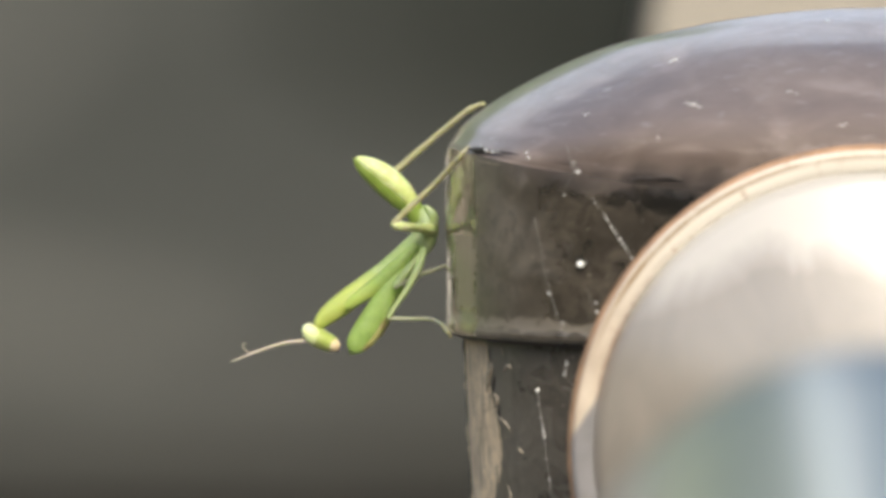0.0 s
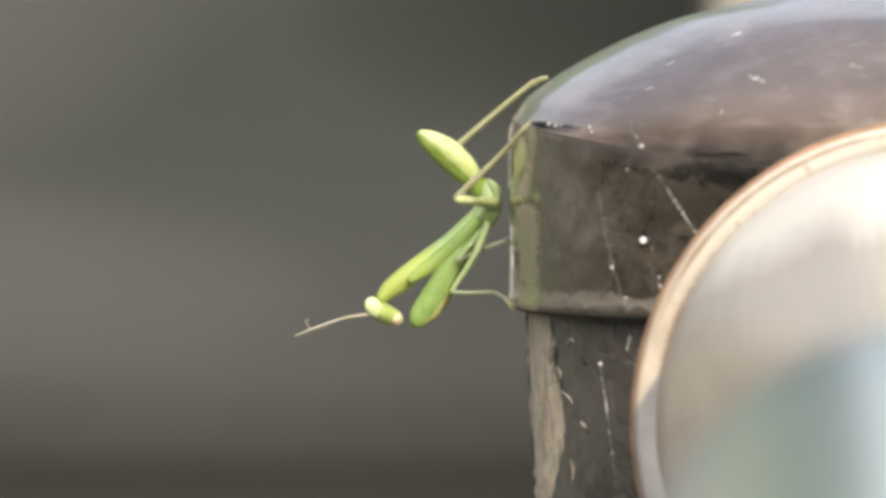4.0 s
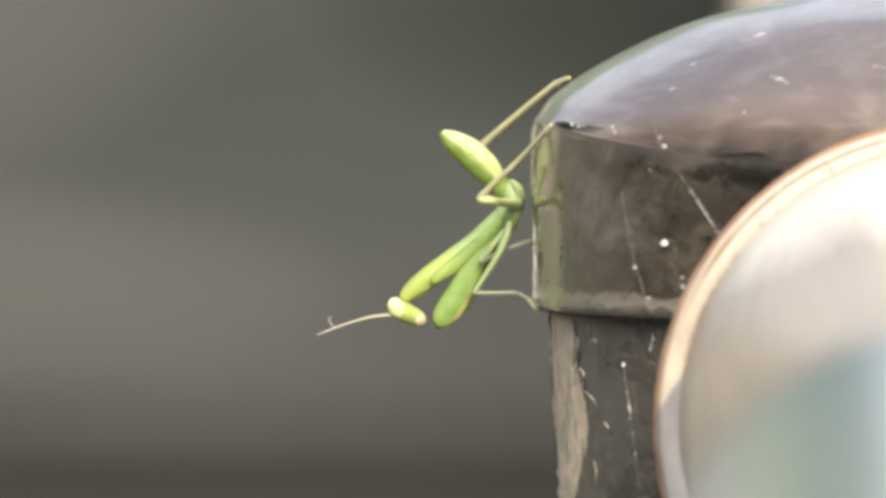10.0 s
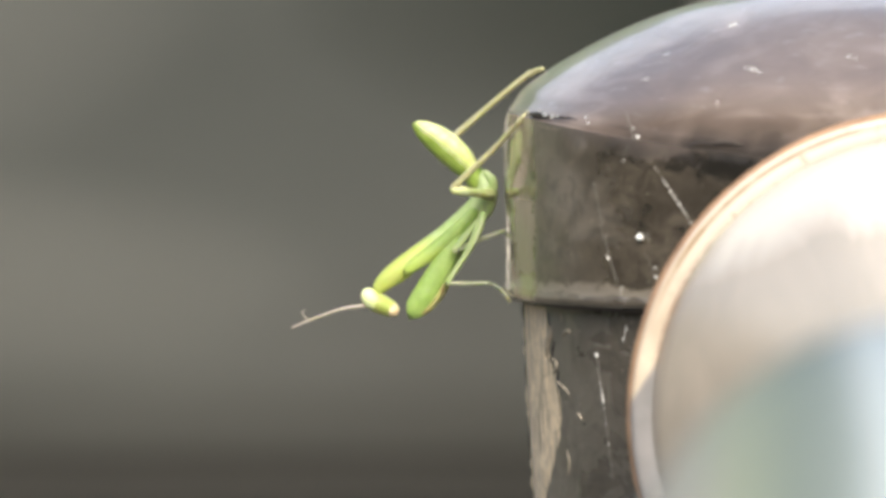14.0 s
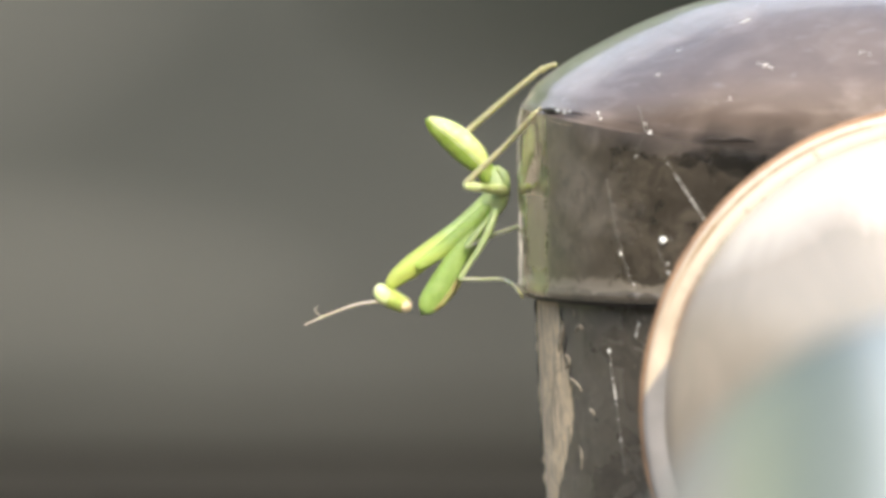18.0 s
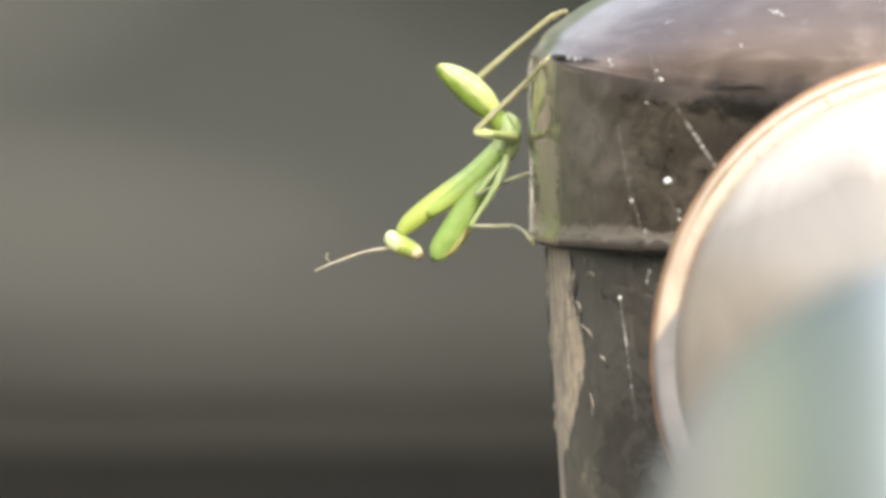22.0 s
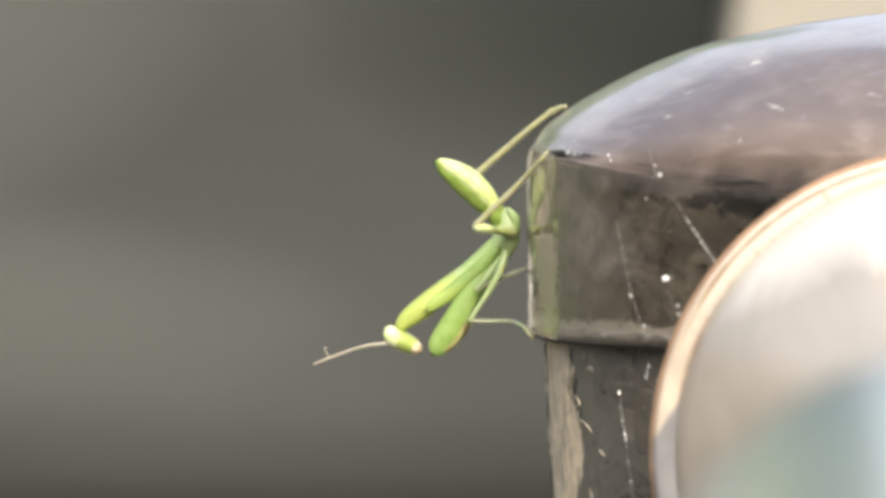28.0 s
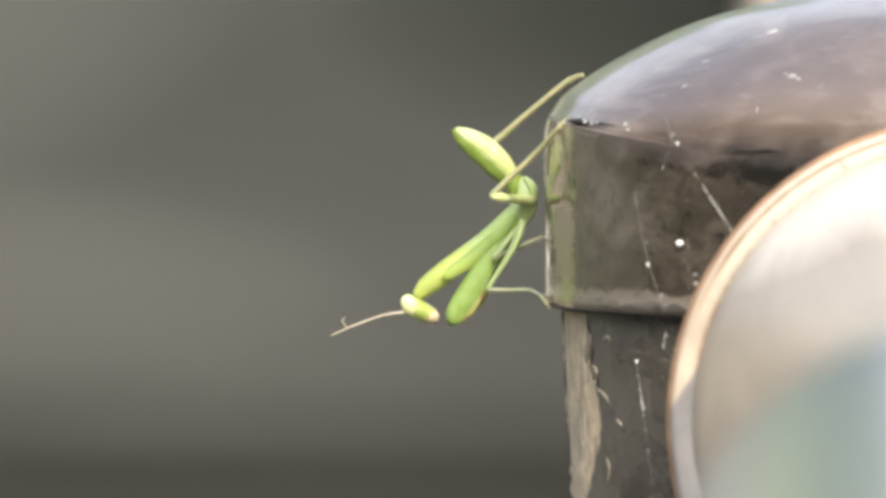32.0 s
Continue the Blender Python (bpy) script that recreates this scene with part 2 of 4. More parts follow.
def make_dome_paint():
    """Worn, dusty brown paint, wiped round the dome in faint arcs, darker towards the rim."""
    m = Mat("weathered_brown_paint", rough=0.3)
    x, y, z = sep(m)
    v = m.node("ShaderNodeCombineXYZ")
    m.link(m.calc("MULTIPLY", m.calc("ARCTAN2", y, x), 0.014), v.inputs[0])
    m.link(z, v.inputs[1])

    def arcs(size, detail=4):
        n = m.node("ShaderNodeTexNoise")
        n.inputs["Scale"].default_value, n.inputs["Detail"].default_value = 1 / size, detail
        n.inputs["Distortion"].default_value = 0.5
        m.link(v.outputs[0], n.inputs[0])
        return n.outputs[0]

    wipe, thin = arcs(3.2 * MM, 5), arcs(0.9 * MM, 3)
    blot = m.noise(11 * MM, detail=5, rough=0.6, distort=0.6)
    grain = m.noise(0.6 * MM, detail=2)
    base = m.ramp(blot, [(0.3, (0.128, 0.095, 0.077)), (0.55, (0.170, 0.128, 0.105)), (0.75, (0.235, 0.183, 0.152))])
    base = m.mix(m.grey(wipe, 0.53, 0.66, 0, 0.45), base, (0.33, 0.27, 0.245))
    base = m.mix(m.grey(thin, 0.62, 0.72, 0, 0.35), base, (0.40, 0.36, 0.34))
    base = m.mix(m.grey(grain, 0.72, 0.78, 0, 0.3), base, (0.5, 0.46, 0.42))
    r = m.calc("SQRT", m.calc("ADD", m.calc("POWER", x, 2.0), m.calc("POWER", y, 2.0)), 0)
    front = m.calc("POWER", m.calc("DIVIDE", m.calc("MINIMUM", y, 0.0), r), 2.0)
    low = m.calc("ADD", z, m.calc("MULTIPLY", front, 6.0 * MM))
    low = m.calc("DIVIDE", m.calc("SUBTRACT", low, 23.9 * MM), m.calc("ADD", m.calc("MULTIPLY", front, 4.8 * MM), 1.2 * MM))
    low = m.calc("ADD", low, m.grey(front, 0.60, 0.10, 0, 1.2))
    rim = m.calc("ADD", low, m.calc("MULTIPLY", m.calc("SUBTRACT", wipe, 0.5), 1.6))
    base = m.mix(m.grey(rim, 1.6, 0.4, 0, 0.85), base, m.ramp(blot, [(0.35, (0.052, 0.041, 0.034)), (0.65, (0.078, 0.061, 0.050))]))
    turn = m.calc("ARCTAN2", y, x)
    # darker patch low on the front, meeting the dark patches of the band
    dark_patch = m.calc("MULTIPLY", m.grey(m.calc("ADD", low, m.calc("MULTIPLY", m.calc("SUBTRACT", blot, 0.5), 1.8)), 0.75, 0.15), m.calc("MULTIPLY", m.grey(turn, -2.38, -2.24), m.grey(turn, -1.80, -1.95)))
    base = m.mix(m.calc("MULTIPLY", dark_patch, 0.75), base, (0.014, 0.012, 0.010))
    m.color(base)
    m.set("Roughness", m.calc("ADD", m.grey(wipe, 0.3, 0.7, 0.3, 0.44), m.grey(low, 2.0, 0.9, 0, 0.32))).set("Specular IOR Level", m.grey(low, 1.0, 2.0, 0.12, 0.95)).set("IOR", 1.6).set("Coat Weight", m.grey(low, 1.2, 2.4, 0.0, 0.7)).set("Coat Roughness", 0.11).set("Coat IOR", 1.75)
    m.bump(m.calc("ADD", blot, m.calc("ADD", m.calc("MULTIPLY", grain, 0.1), m.calc("MULTIPLY", wipe, 0.25))), 0.3 * MM)
    return m.m


def make_plain(name, color, rough, metal=0.0, grain=None, vary=0.25, bump=0.0, **more):
    m = Mat(name, rough, metal)
    if grain:
        n = m.noise(grain, detail=4)
        dark = tuple(c * (1 - vary) for c in color)
        light = tuple(min(1, c * (1 + vary)) for c in color)
        m.color(m.ramp(n, [(0.3, dark), (0.7, light)]))
        if bump:
            m.bump(n, bump)
    else:
        m.color(color)
    for k, v in more.items():
        m.set(k.replace("_", " "), v)
    return m.m


def make_green(name, a, b, c, size=2.2 * MM, through=0.35, tip=None):
    """Soft insect skin: light passes a little way into it. Tip: another colour below a height, with the two heights between which they blend."""
    m = Mat(name, rough=0.42)
    n = m.noise(size, detail=3)
    f = m.noise(0.35 * MM, detail=2)
    skin = m.ramp(n, [(0.3, a), (0.5, b), (0.7, c)])
    if tip:
        z = m.calc("ADD", sep(m)[2], m.calc("MULTIPLY", m.calc("SUBTRACT", n, 0.5), 2 * MM))
        skin = m.mix(m.grey(z, tip[1] * MM, tip[2] * MM), skin, tip[0])
    m.color(skin)
    m.set("Subsurface Weight", through)
    m.b.inputs["Subsurface Radius"].default_value = (0.7, 1.0, 0.2)
    m.b.inputs["Subsurface Scale"].default_value = 0.6 * MM
    m.bump(f, 0.05 * MM)
    return m.m


def make_wall(name, stops, size, scale, shift=(0, 0, 0)):
    m = Mat(name, rough=0.85, spec=0.2)
    n = m.noise(size, scale=scale, detail=3, rough=0.5, shift=shift)
    g = m.noise(0.006, detail=3)
    c = m.ramp(n, stops)
    m.color(m.mix(m.grey(g, 0.3, 0.7, 0, 0.15), c, (0.05, 0.05, 0.045)))
    m.bump(g, 1.5 * MM)
    return m.m


BAND_PAINT = make_paint("gloss_brown_paint", True)
BODY_PAINT = make_paint("chipped_brown_paint")
DOME_PAINT = make_dome_paint()
FLAKE = make_plain("curled_tan_paint", (0.34, 0.29, 0.22), 0.6, 0, 1.0 * MM, 0.3)
CRACK = make_plain("dark_paint_crack", (0.04, 0.032, 0.025), 0.5)
# pale grey paints the glints on the chipped rim
RIM_CHIP = make_plain("glint_grey_chip", (0.30, 0.31, 0.31), 0.5, 0, 0.8 * MM, 0.3)
TUBE = make_plain("matt_brown_tube", (0.05, 0.042, 0.034), 0.8, 0, 3 * MM, 0.3, Specular_IOR_Level=0.1)
SEAM = make_plain("seam_shadow_rubber", (0.012, 0.010, 0.009), 0.6)
COPPER = make_plain("copper_lip", (0.44, 0.255, 0.14), 0.6, 0.0, 3 * MM, 0.3)
REDLINE = make_plain("red_brown_sealant", (0.25, 0.145, 0.105), 0.6, 0, 2.5 * MM, 0.6)


def make_bezel():
    """Cream paint on metal with rubbed brown specks. Sun on the upper part and shade at the lower end are put into the
    colour.
    """
    m = Mat("cream_bezel", rough=0.34)
    n = m.noise(5 * MM, detail=4)
    k = m.noise(1.8 * MM, detail=5, rough=0.65)
    x, y, z = sep(m)
    r = m.calc("SQRT", m.calc("ADD", m.calc("POWER", x, 2.0), m.calc("POWER", y, 2.0)), 0)
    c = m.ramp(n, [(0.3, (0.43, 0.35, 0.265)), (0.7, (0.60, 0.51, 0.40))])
    # sunlight on the upper part, painted as a paler cream
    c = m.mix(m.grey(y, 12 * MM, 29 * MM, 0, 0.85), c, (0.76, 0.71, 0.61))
    c = m.mix(m.grey(k, 0.60, 0.68, 0, 0.6), c, (0.38, 0.24, 0.15))
    ring = m.calc("MULTIPLY", m.grey(r, 35.45 * MM, 35.7 * MM), m.grey(r, 36.4 * MM, 36.1 * MM))
    c = m.mix(m.calc("MULTIPLY", ring, m.calc("MULTIPLY", m.calc("MULTIPLY", m.grey(y, 10 * MM, 20 * MM), m.grey(y, 36 * MM, 28 * MM, 0.7, 1)), m.grey(n, 0.34, 0.55, 0.5, 0.95))), c, (0.27, 0.175, 0.095))
    edge = m.calc("MULTIPLY", m.calc("MULTIPLY", m.grey(r, 34.6 * MM, 34.1 * MM), m.grey(y, 25 * MM, 15 * MM)), m.grey(k, 0.40, 0.56, 0.3, 1))
    c = m.mix(m.calc("MULTIPLY", edge, 0.8), c, (0.24, 0.135, 0.10))
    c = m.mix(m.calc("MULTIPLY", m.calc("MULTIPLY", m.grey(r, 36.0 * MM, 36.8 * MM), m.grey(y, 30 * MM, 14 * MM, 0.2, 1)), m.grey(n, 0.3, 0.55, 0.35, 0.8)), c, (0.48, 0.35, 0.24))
    # shade over the lower end, painted grey with a slanting edge
    worn_shade = m.calc("ADD", m.calc("ADD", y, m.calc("MULTIPLY", x, -1.46)), m.calc("MULTIPLY", k, 1.2 * MM))
    c = m.mix(m.calc("MULTIPLY", m.grey(worn_shade, 56.2 * MM, 55.2 * MM), m.grey(y, 14 * MM, 12 * MM)), c, m.ramp(n, [(0.3, (0.18, 0.17, 0.168)), (0.7, (0.24, 0.226, 0.224))]))
    m.color(c)
    m.set("Coat Weight", 0.1).set("Coat Roughness", 0.35).set("Roughness", 0.45)
    m.bump(k, 0.1 * MM)
    return m.m


BEZEL = make_bezel()
LEAF = make_green("fresh_green_skin", (0.205, 0.31, 0.07), (0.255, 0.37, 0.09), (0.305, 0.42, 0.125), 1.6 * MM)
OLIVE = make_green("olive_green_skin", (0.185, 0.26, 0.042), (0.235, 0.32, 0.06), (0.29, 0.37, 0.09), 1.6 * MM)
LIME = make_green("yellow_green_skin", (0.33, 0.40, 0.085), (0.40, 0.47, 0.12), (0.49, 0.55, 0.18), 1.6 * MM)
NECK = make_green("neck_skin", (0.25, 0.35, 0.12), (0.30, 0.40, 0.15), (0.36, 0.45, 0.19), 1.6 * MM, tip=((0.41, 0.475, 0.115), 8.6, 6.4))
ARM = make_green("foreleg_skin", (0.205, 0.31, 0.07), (0.255, 0.37, 0.09), (0.305, 0.42, 0.125), 1.6 * MM, tip=((0.345, 0.44, 0.10), 7.2, 5.2))
# paler copy of the lime skin, with sunlight put into its colour
SUNLIT = make_green("sunlit_lime_skin", (0.50, 0.57, 0.18), (0.58, 0.65, 0.27), (0.70, 0.74, 0.42), 1.6 * MM)
PALE = make_green("pale_green_skin", (0.30, 0.385, 0.16), (0.35, 0.43, 0.195), (0.41, 0.475, 0.24))
TAN = make_green("straw_skin", (0.34, 0.325, 0.175), (0.40, 0.38, 0.21), (0.46, 0.43, 0.25))
GREYGREEN = make_green("grey_green_skin", (0.31, 0.33, 0.22), (0.36, 0.38, 0.26), (0.42, 0.43, 0.31))
GREYTAN = make_green("grey_tan_skin", (0.42, 0.37, 0.29), (0.50, 0.44, 0.35), (0.56, 0.50, 0.42))
RUST = make_green("rusty_skin", (0.20, 0.15, 0.05), (0.27, 0.25, 0.08), (0.31, 0.36, 0.12), 1.0 * MM)
CREAM = make_green("cream_eye", (0.58, 0.66, 0.28), (0.65, 0.72, 0.35), (0.72, 0.77, 0.42))
PINK = make_green("pink_mouth", (0.60, 0.46, 0.28), (0.68, 0.55, 0.34), (0.75, 0.63, 0.42))
THREAD = make_plain("dusty_thread", (0.26, 0.25, 0.23), 0.5)
SILK = make_plain("spider_silk", (0.84, 0.82, 0.78), 0.35)
# white all over: the drop's glint is put into its colour
GLINT = make_plain("white_drop_glint", (0.95, 0.95, 0.93), 0.1)


def make_lens():
    m = Mat("milky_glass", rough=0.22)
    n = m.noise(30 * MM, detail=3)
    k = m.noise(11 * MM, scale=(1, 0.6, 1), detail=3, distort=0.5)
    x, y, z = sep(m)
    # pale outer crescent: the sky's reflection, put into the base colour
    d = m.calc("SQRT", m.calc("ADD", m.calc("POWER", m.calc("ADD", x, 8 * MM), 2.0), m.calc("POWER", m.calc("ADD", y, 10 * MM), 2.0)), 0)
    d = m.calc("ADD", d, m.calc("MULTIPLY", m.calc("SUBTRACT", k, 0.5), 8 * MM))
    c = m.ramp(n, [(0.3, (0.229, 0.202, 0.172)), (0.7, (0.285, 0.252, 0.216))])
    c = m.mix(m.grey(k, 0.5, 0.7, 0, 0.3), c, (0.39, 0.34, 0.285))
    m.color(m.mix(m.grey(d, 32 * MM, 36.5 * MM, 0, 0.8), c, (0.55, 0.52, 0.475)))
    m.set("Coat Weight", 1.0).set("Coat Roughness", 0.2).set("Coat IOR", 1.77)
    return m.m


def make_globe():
    """Blue-green pressed glass; the upright streaks are reflections put into the colour."""
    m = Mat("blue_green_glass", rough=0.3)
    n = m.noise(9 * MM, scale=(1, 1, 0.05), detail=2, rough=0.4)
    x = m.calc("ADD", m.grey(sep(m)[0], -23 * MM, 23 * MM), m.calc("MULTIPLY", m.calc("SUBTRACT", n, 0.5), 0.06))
    # the pale stops near the middle paint the reflected streak
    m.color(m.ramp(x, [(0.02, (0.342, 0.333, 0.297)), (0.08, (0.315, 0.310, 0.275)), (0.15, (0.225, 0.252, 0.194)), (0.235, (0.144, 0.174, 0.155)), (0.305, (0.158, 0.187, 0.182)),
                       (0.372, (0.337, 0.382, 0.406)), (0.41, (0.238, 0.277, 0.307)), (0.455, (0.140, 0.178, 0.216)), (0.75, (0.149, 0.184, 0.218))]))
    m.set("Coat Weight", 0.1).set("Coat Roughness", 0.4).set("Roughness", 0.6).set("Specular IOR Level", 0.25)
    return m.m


LENS, GLOBE = make_lens(), make_globe()


def make_patchy_wall():
    """Grey render with broad soft patches, lighter and darker, and a darker foot."""
    m = Mat("dark_grey_render", rough=0.85, spec=0.2)
    n = m.noise(0.20, scale=(0.6, 1, 1.1), detail=2, rough=0.45)
    g = m.noise(0.006, detail=3)
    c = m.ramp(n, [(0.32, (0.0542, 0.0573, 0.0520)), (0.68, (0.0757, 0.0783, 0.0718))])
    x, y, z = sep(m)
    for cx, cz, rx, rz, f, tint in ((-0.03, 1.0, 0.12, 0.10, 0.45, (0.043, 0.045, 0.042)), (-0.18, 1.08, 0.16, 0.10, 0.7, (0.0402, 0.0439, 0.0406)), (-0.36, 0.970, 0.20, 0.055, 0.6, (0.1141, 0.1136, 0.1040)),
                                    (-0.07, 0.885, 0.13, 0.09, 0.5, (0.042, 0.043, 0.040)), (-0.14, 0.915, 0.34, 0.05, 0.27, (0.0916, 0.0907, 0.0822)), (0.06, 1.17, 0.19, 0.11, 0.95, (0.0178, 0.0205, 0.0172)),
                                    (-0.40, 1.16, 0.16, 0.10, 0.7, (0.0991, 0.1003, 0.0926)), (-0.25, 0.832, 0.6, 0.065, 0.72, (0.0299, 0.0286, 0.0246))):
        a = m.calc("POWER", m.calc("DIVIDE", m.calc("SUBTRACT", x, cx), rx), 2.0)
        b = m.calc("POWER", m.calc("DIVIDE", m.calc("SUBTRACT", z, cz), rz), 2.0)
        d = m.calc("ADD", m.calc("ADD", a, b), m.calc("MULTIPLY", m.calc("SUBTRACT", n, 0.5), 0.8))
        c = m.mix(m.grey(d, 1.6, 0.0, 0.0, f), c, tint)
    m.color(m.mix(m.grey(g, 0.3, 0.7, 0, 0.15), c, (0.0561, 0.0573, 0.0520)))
    m.bump(g, 1.5 * MM)
    return m.m


WALL_GREY = make_patchy_wall()
COURSE = make_wall("grey_brown_course", [(0.3, (0.0225, 0.0220, 0.0195)), (0.7, (0.0300, 0.0290, 0.0258))], 0.12, (0.5, 1, 1))
LEAVES = make_wall("green_hedge", [(0.3, (0.06, 0.105, 0.035)), (0.5, (0.11, 0.18, 0.07)), (0.7, (0.17, 0.26, 0.115))], 0.1, (1, 1, 1))
PLINTH = make_wall("dark_brown_plinth", [(0.3, (0.0055, 0.0057, 0.0058)), (0.7, (0.0105, 0.010, 0.0085))], 0.12, (0.5, 1, 1))
REFLECTOR = make_wall("pale_reflector", [(0.3, (0.46, 0.55, 0.75)), (0.7, (0.55, 0.64, 0.83))], 0.5, (1, 1, 1))
BRICKDUST = make_wall("tan_render", [(0.3, (0.40, 0.34, 0.26)), (0.7, (0.50, 0.43, 0.33))], 0.3, (1, 1, 1))
PIER = make_wall("whitewashed_pier", [(0.3, (0.66, 0.62, 0.54)), (0.7, (0.76, 0.72, 0.64))], 0.3, (1, 1, 1))
BEIGE = make_wall("beige_render", [(0.3, (0.35, 0.315, 0.265)), (0.7, (0.41, 0.375, 0.315))], 0.3, (1, 1, 1))
HEDGE = make_wall("dark_hedge", [(0.3, (0.012, 0.013, 0.008)), (0.5, (0.036, 0.040, 0.023)), (0.7, (0.075, 0.075, 0.045))], 0.18, (1, 1, 1))
GROUND = make_wall("grey_paving", [(0.3, (0.10, 0.095, 0.085)), (0.7, (0.18, 0.17, 0.155))], 0.5, (1, 1, 1))


# ---- mesh helpers ----
def part(name, bm, material, parent=None, label="", smooth=True):
    """Links a bmesh as one mesh object under a thing or a part."""
    bmesh.ops.recalc_face_normals(bm, faces=bm.faces)
    me = bpy.data.meshes.new(name)
    bm.to_mesh(me)
    bm.free()
    me.materials.append(material)
    if smooth:
        me.shade_smooth()
    ob = new(name, me)
    if parent is not None:
        ob.parent = parent
        ob.matrix_parent_inverse = Matrix.Identity(4)
    if label:
        tagged(ob, label)
    return ob


def lathe(profile, steps=160, close=False):
    """Turns (radius, height) points, in mm, round the z axis."""
    bm = bmesh.new()
    rings = []
    for r, z in profile:
        if r < 1e-6:
            rings.append([bm.verts.new((0, 0, z * MM))])
        else:
            rings.append([bm.verts.new((r * MM * math.cos(2 * math.pi * i / steps), r * MM * math.sin(2 * math.pi * i / steps), z * MM))
                          for i in range(steps)])
    pairs = list(zip(rings, rings[1:])) + ([(rings[-1], rings[0])] if close else [])
    for a, b in pairs:
        for i in range(steps):
            j = (i + 1) % steps
            q = [a[i % len(a)], a[j % len(a)], b[j % len(b)], b[i % len(b)]]
            q = [v for k, v in enumerate(q) if v not in q[:k]]
            if len(q) > 2:
                bm.faces.new(q)
    return bm


def arc(cx, cz, rx, rz, a0, a1, n):
    return [(cx + rx * math.cos(radians(a0 + (a1 - a0) * i / n)), cz + rz * math.sin(radians(a0 + (a1 - a0) * i / n))) for i in range(n + 1)]


def glide(points, n):
    """Catmull-Rom through rows of numbers, n steps to a span."""
    p = [np.array(q, float) for q in points]
    p = [2 * p[0] - p[1], *p, 2 * p[-1] - p[-2]]
    out = []
    for a, b, c, d in zip(p, p[1:], p[2:], p[3:]):
        for i in range(n):
            t = i / n
            out.append(0.5 * (2 * b + (c - a) * t + (2 * a - 5 * b + 4 * c - d) * t * t + (3 * b - a - 3 * c + d) * t ** 3))
    return out + [p[-2]]


def limb(rows, n=6, steps=14, flat=1.0, origin=(0, 0, 0), ribs=0):
    """A round, tapering rod with closed ends. Rows (mm): x, y, z, half width; flat: its depth along y against its width."""
    pts = glide(rows, n)
    bm = bmesh.new()
    rings = []
    o = np.array(origin, float)
    for i, q in enumerate(pts):
        a, b = pts[max(i - 1, 0)][:3], pts[min(i + 1, len(pts) - 1)][:3]
        way = Vector(b - a).normalized()
        deep = Vector((0, 1, 0))
        if abs(way.y) > 0.9:
            deep = Vector((0, 0, 1))
        side = way.cross(deep).normalized()
        deep = side.cross(way).normalized()
        w = max(q[3], 0.02) * (1 - (0.02 * abs(math.cos(math.pi * ribs * i / len(pts))) ** 6 if ribs else 0))
        c = Vector((q[:3] - o))
        rings.append([bm.verts.new((c + side * w * math.cos(2 * math.pi * k / steps) + deep * w * flat * math.sin(2 * math.pi * k / steps)) * MM)
                      for k in range(steps)])
    for a, b in zip(rings, rings[1:]):
        for k in range(steps):
            bm.faces.new((a[k], a[(k + 1) % steps], b[(k + 1) % steps], b[k]))
    for ring, end in ((rings[0], 0), (rings[-1], -1)):
        other = pts[1] if end == 0 else pts[-2]
        q = pts[end]
        tip = Vector(q[:3] - o) + Vector(q[:3] - other[:3]).normalized() * q[3] * 0.8
        t = bm.verts.new(tip * MM)
        for k in range(steps):
            bm.faces.new((ring[k], ring[(k + 1) % steps], t))
    return bm


def blob(x, y, z, rx, ry, rz, turn=0, steps=20):
    """An ellipsoid (mm), turned about y."""
    bm = bmesh.new()
    bmesh.ops.create_uvsphere(bm, u_segments=steps, v_segments=steps * 2 // 3, radius=1)
    bm.transform(pose(x * MM, y * MM, z * MM, 0, turn, 0) @ Matrix.Diagonal((rx * MM, ry * MM, rz * MM, 1)))
    return bm


def slab(x0, x1, y0, y1, z0, z1, bevel=0.0):
    bm = bmesh.new()
    bmesh.ops.create_cube(bm, size=1)
    bm.transform(Matrix.Translation(((x0 + x1) / 2, (y0 + y1) / 2, (z0 + z1) / 2)) @ Matrix.Diagonal((x1 - x0, y1 - y0, z1 - z0, 1)))
    if bevel:
        bmesh.ops.bevel(bm, geom=bm.edges[:], offset=bevel, segments=3, affect="EDGES")
    return bm


def join(bm, other):
    me = bpy.data.meshes.new("tmp")
    other.to_mesh(me)
    other.free()
    bm.from_mesh(me)
    bpy.data.meshes.remove(me)
    return bm


def empty(name, m=None):
    ob = new(name)
    ob.empty_display_size = 0.02
    if m is not None:
        ob.matrix_basis = m
    return ob


# ---- the setting ----
def hedge(x0, x1, y0, y1, z1, count, seed):
    """A bumpy clipped hedge with leaves standing out of it."""
    rnd = random.Random(seed)
    bm = slab(x0, x1, y0, y1, 0, z1)
    bmesh.ops.subdivide_edges(bm, edges=bm.edges[:], cuts=24, use_grid_fill=True)
    for v in bm.verts:
        v.co += noise.noise_vector(v.co * 3) * 0.06
        v.co.z = max(v.co.z, 0)
    faces = [f for f in bm.faces if f.normal.z > -0.5]
    spots = [(f.calc_center_median(), f.normal.copy()) for f in faces]
    for _ in range(count):
        c, n = rnd.choice(spots)
        c = c + Vector((rnd.uniform(-0.1, 0.1), rnd.uniform(-0.1, 0.1), rnd.uniform(-0.06, 0.06)))
        way = Vector((rnd.gauss(0, 1), rnd.gauss(0, 1), rnd.gauss(0, 1))).normalized()
        side = way.cross(Vector((rnd.gauss(0, 1), rnd.gauss(0, 1), 1))).normalized()
        w = rnd.uniform(0.012, 0.025)
        bm.faces.new([bm.verts.new(c + way * a * w * 2 + side * b * w) for a, b in ((-1, 0), (0, 0.6), (1, 0), (0, -0.6))])
    return bm


